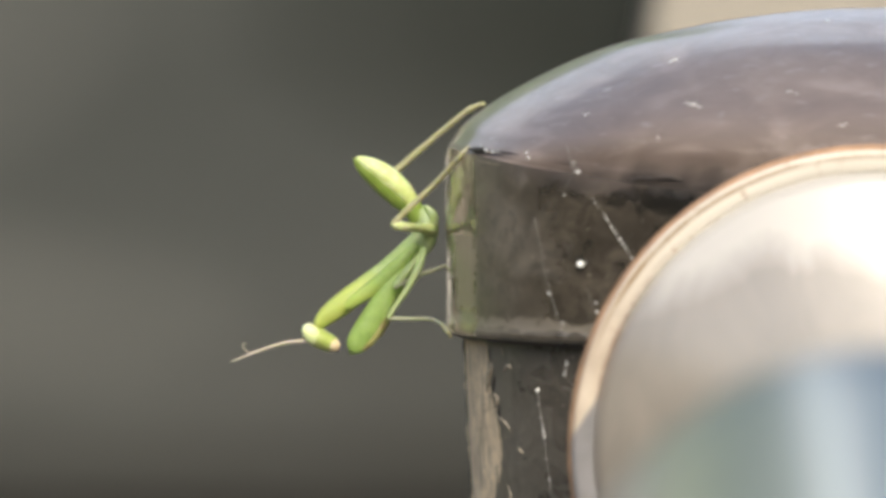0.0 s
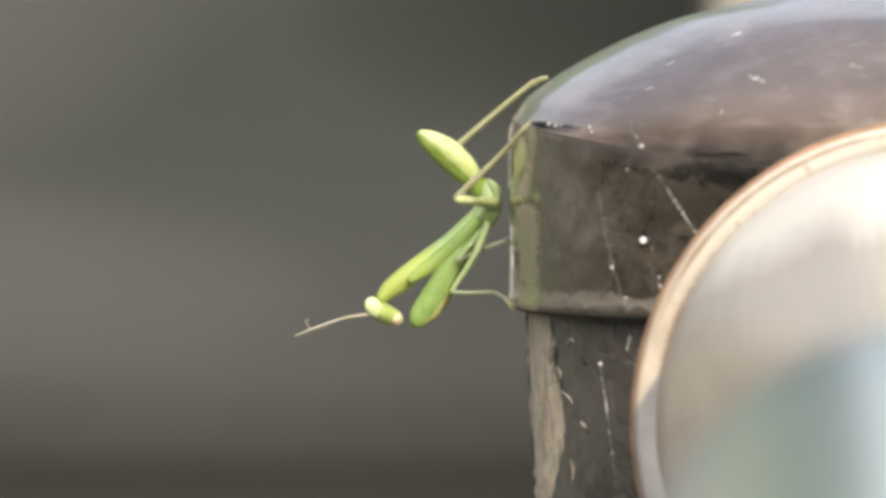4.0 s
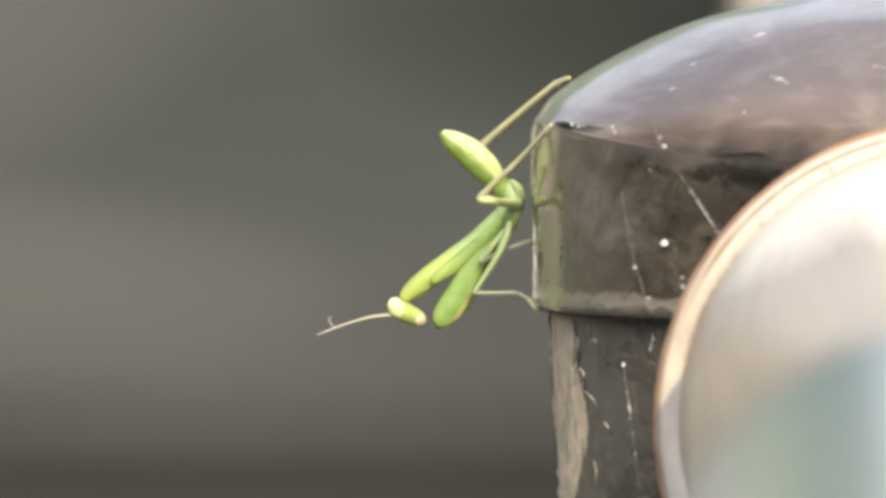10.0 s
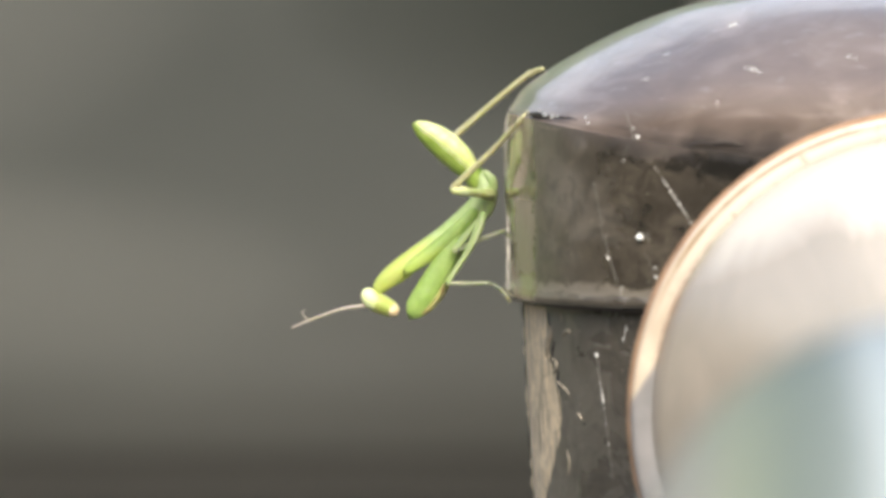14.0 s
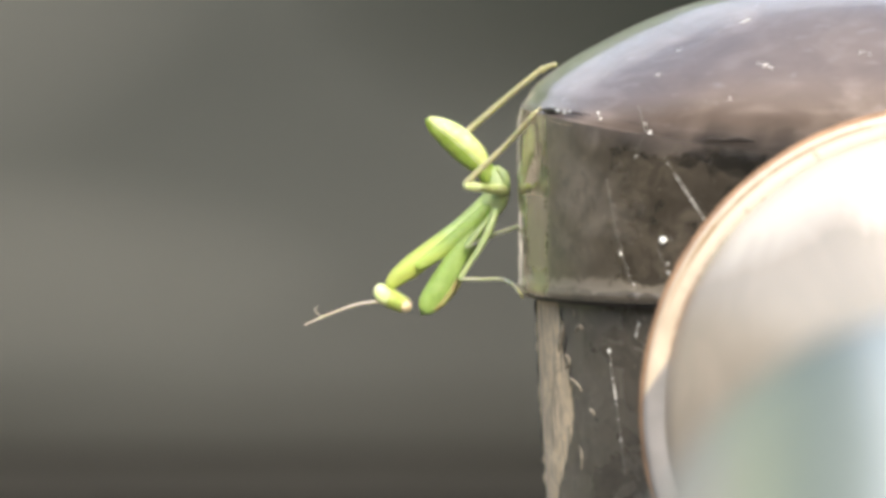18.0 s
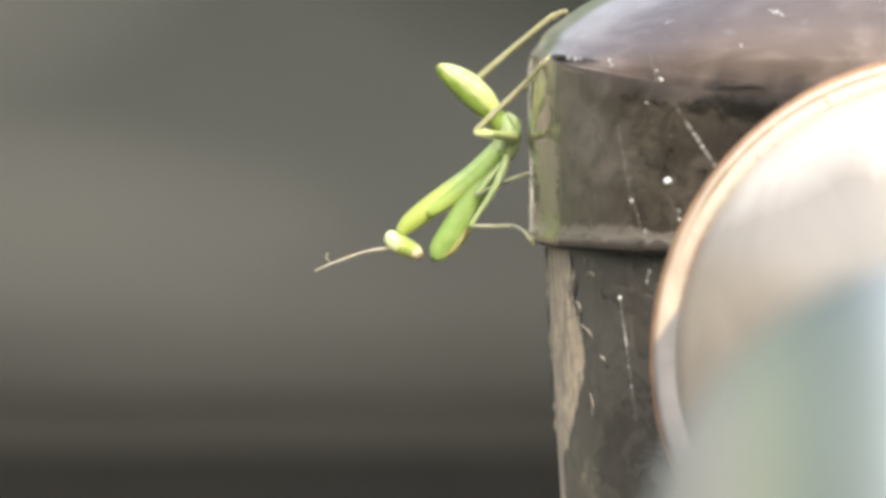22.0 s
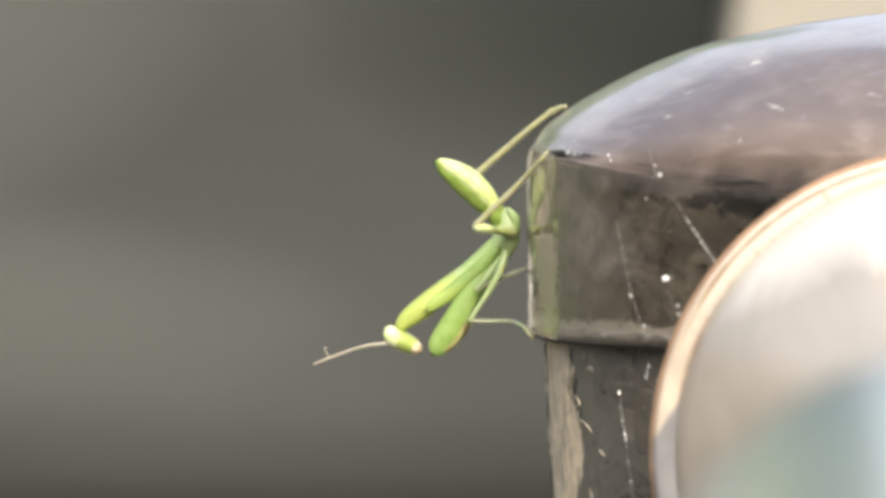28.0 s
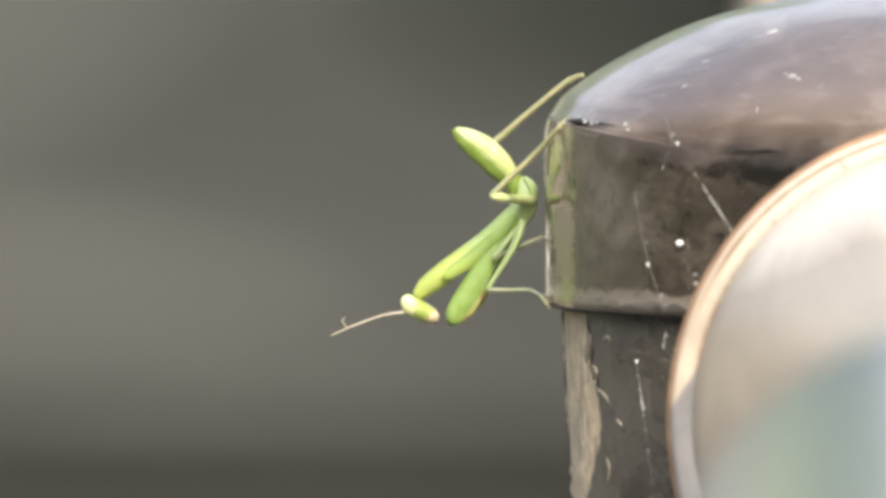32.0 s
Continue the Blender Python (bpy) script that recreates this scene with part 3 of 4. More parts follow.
def setting():
    g = bmesh.new()
    bmesh.ops.create_grid(g, x_segments=2, y_segments=2, size=200)
    tagged(part("ground", g, GROUND, smooth=False), "grey paved ground around the lamp post", "ground", kind="structure")
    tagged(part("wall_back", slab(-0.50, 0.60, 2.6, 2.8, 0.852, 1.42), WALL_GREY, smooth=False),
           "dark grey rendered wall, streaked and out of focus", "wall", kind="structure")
    # in-between tone, added so that the wall steps darker towards the plinth
    tagged(part("wall_course", slab(-0.50, 0.60, 2.603, 2.8, 0.815, 0.851), COURSE, smooth=False),
           "grey-brown course at the foot of the wall", "wall", kind="structure")
    tagged(part("wall_plinth", slab(-0.50, 0.60, 2.606, 2.8, 0, 0.814), PLINTH, smooth=False),
           "blackish brown plinth under the grey wall", "wall", kind="structure")
    e = bmesh.new()
    edge = [(0.108, 0), (0.108, 1.14), (0.112, 1.165), (0.119, 1.20), (0.134, 1.25), (0.20, 1.40), (0.27, 1.5), (3.2, 1.5), (3.2, 0)]
    f = e.faces.new([e.verts.new((x, 2.45, z)) for x, z in edge])
    more = bmesh.ops.extrude_face_region(e, geom=[f])
    bmesh.ops.translate(e, vec=(0, 0.14, 0), verts=[v for v in more["geom"] if isinstance(v, bmesh.types.BMVert)])
    tagged(part("wall_east", e, BEIGE, smooth=False), "pale beige rendered wall with a raked end", "wall", kind="structure")
    tagged(part("wall_west", slab(-2.08, -1.154, 2.6, 2.8, 0, 1.42, 0.01), BRICKDUST, smooth=False),
           "pale beige rendered garden wall", "wall", kind="structure")
    tagged(part("wall_pier", slab(-0.72, -0.504, 2.56, 2.8, 0, 1.5, 0.01), PIER, smooth=False),
           "pale beige pier ending the grey wall", "wall", kind="structure")
    tagged(part("hedge_gap", hedge(-1.15, -0.724, 2.62, 2.8, 1.4, 500, 1), HEDGE, smooth=False),
           "dark clipped hedge between wall and pier", "hedge", kind="structure")
    tagged(part("hedge_north", hedge(-7, -0.5, 6, 6.6, 3.1, 3000, 2), LEAVES, smooth=False),
           "green hedge beyond the wall", "hedge", kind="structure")
    tagged(part("hedge_low", hedge(-0.55, 0.16, 6, 6.6, 2.75, 700, 6), LEAVES, smooth=False),
           "lower end of the green hedge beyond the wall", "hedge", kind="structure")
    # out of view; added so that the dome reflects a pale sheen
    tagged(part("sheen_reflector", slab(-9, 7, 8, 8.3, 0, 6.6), REFLECTOR, smooth=False),
           "unseen pale blue-grey reflector added for the dome's sheen", "wall", kind="structure")
    tagged(part("hedge_west", hedge(-3.6, -3.2, -4.4, 2.8, 2.0, 3000, 3), HEDGE, smooth=False),
           "dark clipped hedge along the yard", "hedge", kind="structure")
    tagged(part("hedge_south", hedge(-3.6, 3.2, -4.6, -4.2, 1.7, 3000, 4), HEDGE, smooth=False),
           "dark clipped hedge closing the yard", "hedge", kind="structure")
    tagged(part("hedge_east", hedge(3.2, 3.6, -4.6, 2.8, 2.0, 3000, 5), HEDGE, smooth=False),
           "dark clipped hedge along the yard", "hedge", kind="structure")


# ---- the post lamp ----
BAND_R, BODY_R = 58.2, 55.7


def lamp():
    t = empty("post_lamp", pose(0, 0, 0))
    tagged(t, "dark brown painted post lamp with domed cap and round glass", "lamp")
    up = Matrix.Translation((0, 0, TOP))

    def put(name, bm, mat, parent=t, label=""):
        ob = part(name, bm, mat, parent, label)
        if parent is t:
            ob.matrix_basis = up
        return ob

    crown = glide([(57.9, 24.4), (57.55, 25.0), (57.0, 25.8), (55.8, 27.4), (53.2, 29.4), (49.8, 31.6), (42.4, 35.4), (35.0, 38.2), (27.4, 39.9), (20, 41.3), (10, 42.5), (0, 42.9)], 5)
    crown = [(max(r, 0), z) for r, z in crown[:-1]] + [(0, 42.9)]

    def warp(bm):
        """The rim of the cap dips towards the front, and the seam lifts a little."""
        for v in bm.verts:
            r = math.hypot(v.co.x, v.co.y)
            if r > 1e-6:
                z = v.co.z / MM
                f = max(0, -v.co.y / r) ** 2
                if 21.5 < z < 24.45:           # the shoulder is round on the flank and square at the front
                    q = 1 + min(f / 0.12, 1) * (58.38 * MM - r) / r
                    v.co.x, v.co.y = v.co.x * q, v.co.y * q
                u = min(max((z - 24.5) / 1.3, 0), 1)
                k = 1 - f * 1.3 * MM / r * (u * u * (3 - 2 * u) if z < 25.8 else math.exp(-((z - 25.8) / 2.4) ** 2))
                v.co.x, v.co.y = v.co.x * k, v.co.y * k
                w = np.interp(z, (-16, -4, 2, 14, 24.4, 27, 41), (0, 0.9, 0.9, -1.6, -6.0, -4.0, 0))
                v.co.z += max(0, -v.co.y / r) ** 2 * w * MM
        return bm

    put("dome", warp(lathe(crown)), DOME_PAINT, label="weathered brown dome with a grey sheen")
    put("band", warp(lathe([(54.5, 0.0), (57.0, -0.12), (57.8, 0.0), (58.26, 0.35), (58.34, 0.75), (58.26, 1.15), (58.14, 1.5), (58.14, 2.2), *[(58.15 + 0.02 * i, 3 + 1.5 * i) for i in range(13)], (58.38, 22.0), (58.3, 23.0), (58.08, 23.9), (57.9, 24.42)])),
        BAND_PAINT, label="glossy dark brown band, dusty, with dried runs and a painted flank reflection")
    groove = bmesh.new()
    for a0, a1, w in ((-2.85, -2.72, 0.36), (-2.74, -2.60, 0.16), (-2.50, -2.38, 0.06)):
        rows = []
        for i in range(9):
            a = a0 + (a1 - a0) * i / 8
            q = 58.1 - 1.5 * math.sin(a) ** 2
            rows.append((q * math.cos(a), q * math.sin(a), 24.9 + 0.2 * math.sin(9 * a) - 4.3 * math.sin(a) ** 2, w * math.sin(math.pi * (i + 0.6) / 9.2)))
        join(groove, limb(rows, 3, 8))
    put("groove", groove, CRACK, label="dark crack along the rim")
    put("seam", warp(lathe([(54.4, 0.1), (57.2, 0.0), (57.45, -0.2), (57.3, -0.5), (56.6, -0.6), (54.4, -0.62)])), CRACK, label="dark brown gap under the cap")
    put("body", warp(lathe([(55.78, 0.3), (55.76, -0.9), (55.6, -4), (55.4, -8), (55.05, -15), (54.6, -22), (53.5, -40), (52.2, -60), (48, -110), (44, -180), (42, -300), (42, -TOP * 1000)])),
        BODY_PAINT, label="dark brown body with a strip of chipped, weathered paint")
    # the round window on the front
    front = up @ pose(-7.5 * MM, -62 * MM, -11.5 * MM, 90, 0, -7)      # its z axis points at the viewer
    for name, prof, mat, label in (
        ("tube", [(31, -34), (36.3, -34), (36.5, -5.2), (31.5, -5.2)], TUBE, "dark brown tube behind the ring"),
        ("bezel", [(31.6, -5), (36.75, -5), (36.8, -1.6), *arc(36.0, -1.5, 0.9, 1.6, 0, 90, 8), (35.0, 0.12), (34.2, -0.05), (33.75, -0.35), (33.6, -1.2), (33.5, -6)], BEZEL, "satin cream metal ring, its lower shade painted grey"),
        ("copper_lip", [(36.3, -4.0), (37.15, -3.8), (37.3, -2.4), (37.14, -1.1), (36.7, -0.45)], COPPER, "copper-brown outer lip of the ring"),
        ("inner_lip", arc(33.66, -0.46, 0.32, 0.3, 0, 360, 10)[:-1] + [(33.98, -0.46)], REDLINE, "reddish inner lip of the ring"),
        ("lens", [(33.9, -2.4)] + [(86 * math.sin(radians(23.3 * (1 - i / 20))), 86 * math.cos(radians(23.3 * (1 - i / 20))) - 79.2) for i in range(20)] + [(0, 6.8)], LENS, "milky cream glass lens with the sky's reflection painted on"),
    ):
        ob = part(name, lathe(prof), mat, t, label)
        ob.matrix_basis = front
    return t


def on_dome(a, z):
    """The place on the dome which the viewer sees at (a, z) in the plane through its axis (mm)."""
    ex, ey, ez = EYE[0] / MM, EYE[1] / MM, 37.5
    rs, zs = (0, 10, 20, 27.4, 35, 42.4, 49.8, 53.2, 55.8, 57.2), (42.9, 42.5, 41.3, 39.9, 38.2, 35.4, 31.6, 29.4, 27.3, 25.3)
    for i in range(600):
        y = -60 + i * 0.1
        k = (y - ey) / -ey
        x, h = ex + (a - ex) * k, ez + (z - ez) * k
        r = math.hypot(x, y)
        top = np.interp(r, rs, zs)
        top += np.interp(top, (24, 26, 41), (-3.6, -3.6, 0)) * (max(0, -y / r) ** 2 if r else 0)
        if r < 57.2 and h <= top:
            return x, y, top + 0.05
    return x, y, h


def flecks(t):
    """Pale chips and dashes on the dome."""
    rnd = random.Random(4)
    spots = [(-28.1, 35.7, 1.5, 0.16, 22), (-25.4, 29.9, 0.9, 0.22, 10), (-24.6, 29.6, 0.7, 0.12, -25), (-26.2, 30.2, 0.5, 0.1, 5), (-12.6, 31.6, 0.7, 0.1, 12), (-11.6, 31.3, 0.4, 0.08, 0),
             (-5.4, 27.2, 1.2, 0.12, 6), (-7.5, 41.0, 0.5, 0.2, 0), (-39.6, 28.6, 0.9, 0.08, 22), (-36.8, 31.9, 1.0, 0.07, 18), (-30.0, 25.4, 0.5, 0.1, 80)]
    spots += [(rnd.uniform(-46, -4), rnd.uniform(27, 37), rnd.uniform(0.5, 1.6), rnd.uniform(0.03, 0.055), rnd.uniform(8, 26)) for _ in range(16)]
    for a, z, w, h, turn in spots:
        p = on_dome(a, z)
        bm = bmesh.new()
        bmesh.ops.create_icosphere(bm, subdivisions=1, radius=1)
        bm.transform(pose(p[0] * MM, p[1] * MM, p[2] * MM, 0, -turn, 0) @ Matrix.Diagonal((w * 0.65 * MM, 0.4 * h * MM, 0.62 * h * MM, 1)))
        ob = part("fleck", bm, SILK if h > 0.06 else THREAD, t)
        ob.matrix_basis = Matrix.Translation((0, 0, TOP))


def globe():
    """A glass ball in front of the lamp, far nearer to the viewer."""
    t = empty("glass_globe", pose(0, 0, 0))
    tagged(t, "blue-green glass globe on a slim stake, out of focus", "globe")
    d = 0.36
    k = d / 0.672
    cx = EYE[0] + 70.1 * MM * k
    cz = EYE[2] - 84.5 * MM * k
    r = 44.4 * k
    cy = EYE[1] + d
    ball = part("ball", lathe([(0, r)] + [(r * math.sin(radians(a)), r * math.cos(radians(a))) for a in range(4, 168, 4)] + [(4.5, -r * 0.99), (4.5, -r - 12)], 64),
                GLOBE, t, "blue-green glass with a painted reflection streak")
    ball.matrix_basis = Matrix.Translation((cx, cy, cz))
    stake = part("stake", lathe([(0, -r - 2), (3.2, -r - 2), (3.2, -cz / MM), (0, -cz / MM)], 16), SEAM, t, "thin dark metal stake")
    stake.matrix_basis = Matrix.Translation((cx, cy, cz))
    return t


def on_round(a, z, r=BAND_R, out=0.15):
    """The place on a round wall of that radius which the viewer sees at (a, z) in the plane through its axis (mm)."""
    ex, ey, ez = EYE[0] / MM, EYE[1] / MM, 37.5
    y = -20.0
    for _ in range(20):
        k = (y - ey) / -ey
        x = ex + (a - ex) * k
        y = -math.sqrt(max((r + out) ** 2 - x * x, 0))
    k = (y - ey) / -ey
    return x, y, ez + (z - ez) * k


def silk():
    """Threads and beads of spider silk on the cap and body."""
    t = empty("spider_silk", pose(0, 0, TOP))
    tagged(t, "white spider silk threads with beads stuck on the lamp", "spider silk")

    def thread(a, b, w, r=BAND_R):
        p, q = np.array(a, float), np.array(b, float)
        rows = [(*on_round(*(p + (q - p) * i / 4 + (np.array((0.05, 0)) * ((i % 2) - 0.5))), r), w) for i in range(5)]
        part("thread", limb(rows, 3, 6), SILK if w > 0.045 else THREAD, t)

    def bead(a, z, w, r=BAND_R):
        part("bead", blob(*on_round(a, z, r, 0.1), w * 0.75, w * 0.5, w * 0.75, steps=10), SILK, t)

    thread((-38.6, 17.6), (-33.4, 9.6), 0.018)
    rnd = random.Random(9)
    for i in range(14):
        f = (i + rnd.uniform(-0.3, 0.3)) / 13
        bead(-38.5 + 5.0 * f, 17.4 - 7.7 * f, rnd.uniform(0.10, 0.22) + 0.1 * math.sin(3 * f) ** 4)
    for i in range(9):
        f = (i + rnd.uniform(-0.4, 0.4)) / 8
        bead(-46.0 + 2.1 * f, -8.4 - 15 * f, rnd.uniform(0.09, 0.17), 55.7)
        bead(-46.3 + 3.6 * f, 14.8 - 15.4 * f, rnd.uniform(0.04, 0.09))
    thread((-42.2, 24.6), (-41.2, 21.0), 0.035)
    thread((-41.0, 21.2), (-42.8, 18.0), 0.028)
    for a, z, w in ((-40.6, 21.0, 0.34), (-41.2, 22.2, 0.16), (-42.4, 17.9, 0.26), (-47.5, 23.6, 0.22), (-47.2, 22.9, 0.2), (-46.3, 14.8, 0.13), (-44.5, 4.9, 0.28), (-38.2, 3.6, 0.2), (-38.1, 2.4, 0.25)):
        bead(a, z, w)
    for a, z, b, y, w in ((-46.3, 14.6, -45.2, 8.2, 0.022), (-45.2, 8.2, -43.2, 1.0, 0.026), (-41.0, 21.4, -42.7, 18.2, 0.03), (-39.6, 5.6, -38.1, 2.0, 0.02)):
        thread((a, z), (b, y), w)
    for a, z, b, y, w in ((-46.0, -8.2, -45.3, -13.0, 0.036), (-45.4, -12.4, -45.1, -14.6, 0.08), (-45.1, -14.6, -44.5, -19.4, 0.04), (-44.5, -19.4, -43.9, -24.6, 0.036)):
        thread((a, z), (b, y), w, 56.0 + z * 0.055)
    for a, z, w in ((-46.0, -8.0, 0.36), (-45.2, -13.6, 0.24), (-45.1, -14.2, 0.22), (-44.4, -20.0, 0.16), (-41.9, -4.5, 0.25), (-41.9, -3.6, 0.18)):
        bead(a, z, w, 55.5)
    thread((-42.1, -4.0), (-42.4, -6.2), 0.06, 55.6)
    for a, z, w, r in ((-42.4, -5.9, 0.26, 55.5), (-42.7, 0.9, 0.2, BAND_R), (-42.1, -1.4, 0.16, 55.6), (-40.8, -0.6, 0.18, 55.6)):
        bead(a, z, w, r)
    return t


DEW = on_round(-40.3, 7.9, BAND_R, 0.6)


def dew():
    """A bright drop that dangles on a thread and sways in the air."""
    ob = part("dew_drop", blob(0, 0, 0, 0.46, 0.4, 0.42, steps=14), GLINT)
    tagged(ob, "bright white drop dangling on spider silk before the cap", "drop")
    ob.matrix_basis = pose(DEW[0] * MM, DEW[1] * MM, TOP + DEW[2] * MM)
    return ob


# ---- the mantis ----
BY = -6.5             # depth of its body, mm before the lamp's axis
SET = 1.0145


def mantis():
    # built in the plane at BY, then set back by SET along the viewer's rays, so that it stands a little behind the lamp's axis
    eye = Vector((EYE[0], EYE[1], EYE[2] - TOP))
    t = empty("praying_mantis", Matrix.Translation((0, 0, TOP)) @ Matrix.Translation(eye) @ Matrix.Diagonal((SET, SET, SET, 1)) @ Matrix.Translation(-eye))

    def foot_on(a, z, r, out):
        p = Vector(on_round(a, z, r, out))
        return eye / MM + (p - eye / MM) / SET

    tagged(t, "bright green young mantis clinging head down to the cap", "insect")
    L = BY
    abd = part("abdomen", limb([(-70.2, L, 22.8, 0.42), (-69.1, L, 22.0, 1.15), (-66.8, L, 20.35, 1.76), (-64.5, L, 18.3, 1.78), (-62.8, L, 16.5, 1.38), (-61.7, L, 14.8, 1.25)], 10, 24, 0.85, ribs=7),
               OLIVE, t, "smooth upturned abdomen, yellow-green above")
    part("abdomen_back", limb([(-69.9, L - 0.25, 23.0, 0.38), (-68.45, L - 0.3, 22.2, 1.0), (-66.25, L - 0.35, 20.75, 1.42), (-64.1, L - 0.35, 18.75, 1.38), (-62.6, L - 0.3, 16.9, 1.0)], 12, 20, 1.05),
         SUNLIT, abd, "back plates in a sunlit copy of the yellow-green skin")
    part("thorax", limb([(-61.6, L, 16.2, 1.0), (-60.9, L, 14.4, 1.6), (-61.4, L, 12.2, 1.75), (-62.6, L, 10.4, 1.3)], 6, 20, 0.95), PALE, t, "green middle body where the legs join")
    part("wing_bud", limb([(-61.0, L - 1.0, 16.7, 0.3), (-60.0, L - 1.2, 15.5, 0.62), (-59.7, L - 1.0, 14.0, 0.4)], 5, 12, 0.6), PALE, t, "short pale wing bud")
    part("neck_shield", limb([(-61.9, L, 12.4, 1.15), (-63.4, L, 11.1, 1.05), (-66.1, L, 8.7, 1.0), (-69.0, L, 6.3, 1.22), (-71.8, L, 3.9, 1.46), (-73.9, L, 2.3, 1.22), (-75.1, L, 1.1, 0.8)], 8, 22, 0.8), NECK, t, "long neck shield, yellow-green towards the head")
    head = part("head", limb([(-76.4, L, 0.2, 0.95), (-75.3, L, -0.5, 1.3), (-73.9, L, -1.2, 1.2), (-72.9, L, -1.65, 0.98)], 6, 20, 1.35), LIME, t, "small wedge-shaped head")
    for s in (-1, 1):
        part("eye", blob(-75.95, L + s * 1.0, -0.1, 1.5, 0.9, 1.15, 50), CREAM, head, "large pale cream eye")
    part("mouth", blob(-73.15, L - 0.35, -1.55, 1.0, 1.2, 0.92, 30), PINK, head, "pinkish mouthparts")
    # grasping forelegs, folded under the neck
    for side, dx, dz in ((-1, 0.0, 0.0), (1, 0.9, 0.75)):
        y = L + side * 1.7
        leg = part("foreleg", limb([(-62.3, y, 11.5, 0.7), (-64.1, y, 9.5, 0.88), (-66.3, y, 7.5, 0.96), (-68.5, y, 5.65, 0.96), (-70.4, y, 4.3, 0.82), (-71.3, y, 3.6, 0.55)], 6, 16, 0.6), ARM, t, "folded grasping foreleg")
        part("femur", limb([(-63.5 + dx, y, 9.3 + dz, 0.5), (-64.5 + dx, y, 7.7 + dz, 0.92), (-65.85 + dx, y, 5.6 + dz, 1.28), (-67.2 + dx, y, 3.2 + dz, 1.54), (-68.7 + dx, y, 0.6 + dz, 1.68), (-69.9 + dx, y, -1.2 + dz, 1.5), (-70.5 + dx, y, -2.1 + dz, 0.95)], 8, 18, 0.5), LEAF, leg, "broad green upper joint")
        part("tibia", limb([(-69.2 + dx, y - 0.3, -2.0 + dz, 0.3), (-67.95 + dx, y - 0.4, -0.9 + dz, 0.42), (-66.85 + dx, y - 0.3, 0.8 + dz, 0.36), (-66.2 + dx, y - 0.2, 2.4 + dz, 0.14)], 6, 10), RUST, leg, "rusty hooked lower joint")
        for i in range(7):
            f = i / 6
            part("spine", limb([(-68.9 + 2.2 * f + dx, y - 0.4, -1.7 + 3.5 * f + dz, 0.11), (-68.5 + 2.2 * f + dx, y - 0.4, -1.9 + 3.5 * f + dz, 0.03)], 1, 6), RUST, leg)
    # walking legs: near hind, far hind, near middle, far middle
    foot_b = foot_on(-55.3, 24.0, 57.4, 0.2)
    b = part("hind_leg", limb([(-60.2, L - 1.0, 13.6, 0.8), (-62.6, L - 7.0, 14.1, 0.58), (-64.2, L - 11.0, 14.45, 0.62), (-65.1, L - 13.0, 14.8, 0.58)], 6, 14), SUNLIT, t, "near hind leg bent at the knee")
    part("knee", limb([(-65.2, L - 13.1, 14.75, 0.55), (-64.4, L - 12.6, 14.6, 0.66), (-63.3, L - 11.4, 14.35, 0.55)], 4, 14), CREAM, b, "pale yellow knee")
    part("shin", limb([(-65.2, L - 13.0, 14.9, 0.46), (-63.4, L - 13.3, 16.7, 0.41), (-59.9, L - 14.5, 20.05, 0.37), (foot_b[0] - 0.6, foot_b[1] - 0.2, foot_b[2] - 0.5, 0.32)], 6, 12), TAN, b, "thin straw-coloured shin")
    part("foot", limb([(foot_b[0] - 0.7, foot_b[1] - 0.2, foot_b[2] - 0.5, 0.32), (foot_b[0] + 0.3, foot_b[1], foot_b[2] + 0.3, 0.24), (foot_b[0] + 1.3, foot_b[1] - 0.2, foot_b[2] + 0.7, 0.15)], 4, 10), TAN, b)
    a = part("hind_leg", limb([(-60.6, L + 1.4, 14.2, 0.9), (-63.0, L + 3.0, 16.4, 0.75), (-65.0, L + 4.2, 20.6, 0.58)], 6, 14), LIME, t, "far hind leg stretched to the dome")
    part("shin", limb([(-65.2, L + 4.2, 20.9, 0.5), (-61.0, L + 3.0, 24.6, 0.42), (-57.0, L + 1.0, 28.0, 0.38), (-54.9, L, 29.7, 0.36)], 6, 12), TAN, a, "thin straw-coloured shin")
    part("foot", limb([(-55.1, L, 29.3, 0.42), (-54.2, L - 0.6, 29.9, 0.36), (-53.3, L - 1.2, 30.15, 0.28)], 4, 10), TAN, a)
    foot_c = foot_on(-57.5, 1.0, 58.0, 0.2)
    c = part("middle_leg", limb([(-61.2, L - 2.0, 11.1, 0.5), (-61.9, L - 2.8, 8.9, 0.55), (-63.2, L - 3.3, 6.3, 0.42), (-64.9, L - 3.5, 3.7, 0.33), (-65.9, L - 3.5, 2.1, 0.32)], 6, 12), PALE, t, "near middle leg")
    part("shin", limb([(-65.8, L - 3.5, 2.1, 0.28), (-63.0, L - 2.8, 2.0, 0.26), (-60.4, L - 1.6, 1.95, 0.24), (-58.9, (L + foot_c[1]) / 2, 1.45, 0.22)], 6, 12), GREYGREEN, c)
    part("foot", limb([(-58.9, (L + foot_c[1]) / 2, 1.45, 0.26), (foot_c[0] - 0.4, foot_c[1], 0.7, 0.24), (foot_c[0], foot_c[1], 0.1, 0.2)], 4, 10), TAN, c)
    d = part("middle_leg", limb([(-61.9, L - 1.6, 10.2, 0.4), (-63.6, L - 2.9, 8.1, 0.42), (-65.0, L - 3.6, 6.4, 0.34)], 6, 12), PALE, t, "far middle leg")
    part("shin", limb([(-65.0, L - 3.6, 6.3, 0.32), (-63.2, L - 2.2, 7.05, 0.3), (-61.0, L - 0.4, 7.9, 0.29), (-58.3, L + 0.6, 8.85, 0.26)], 6, 12), GREYGREEN, d)
    # feelers, each turning at its root
    root = (-76.6, L - 0.7, -1.0)
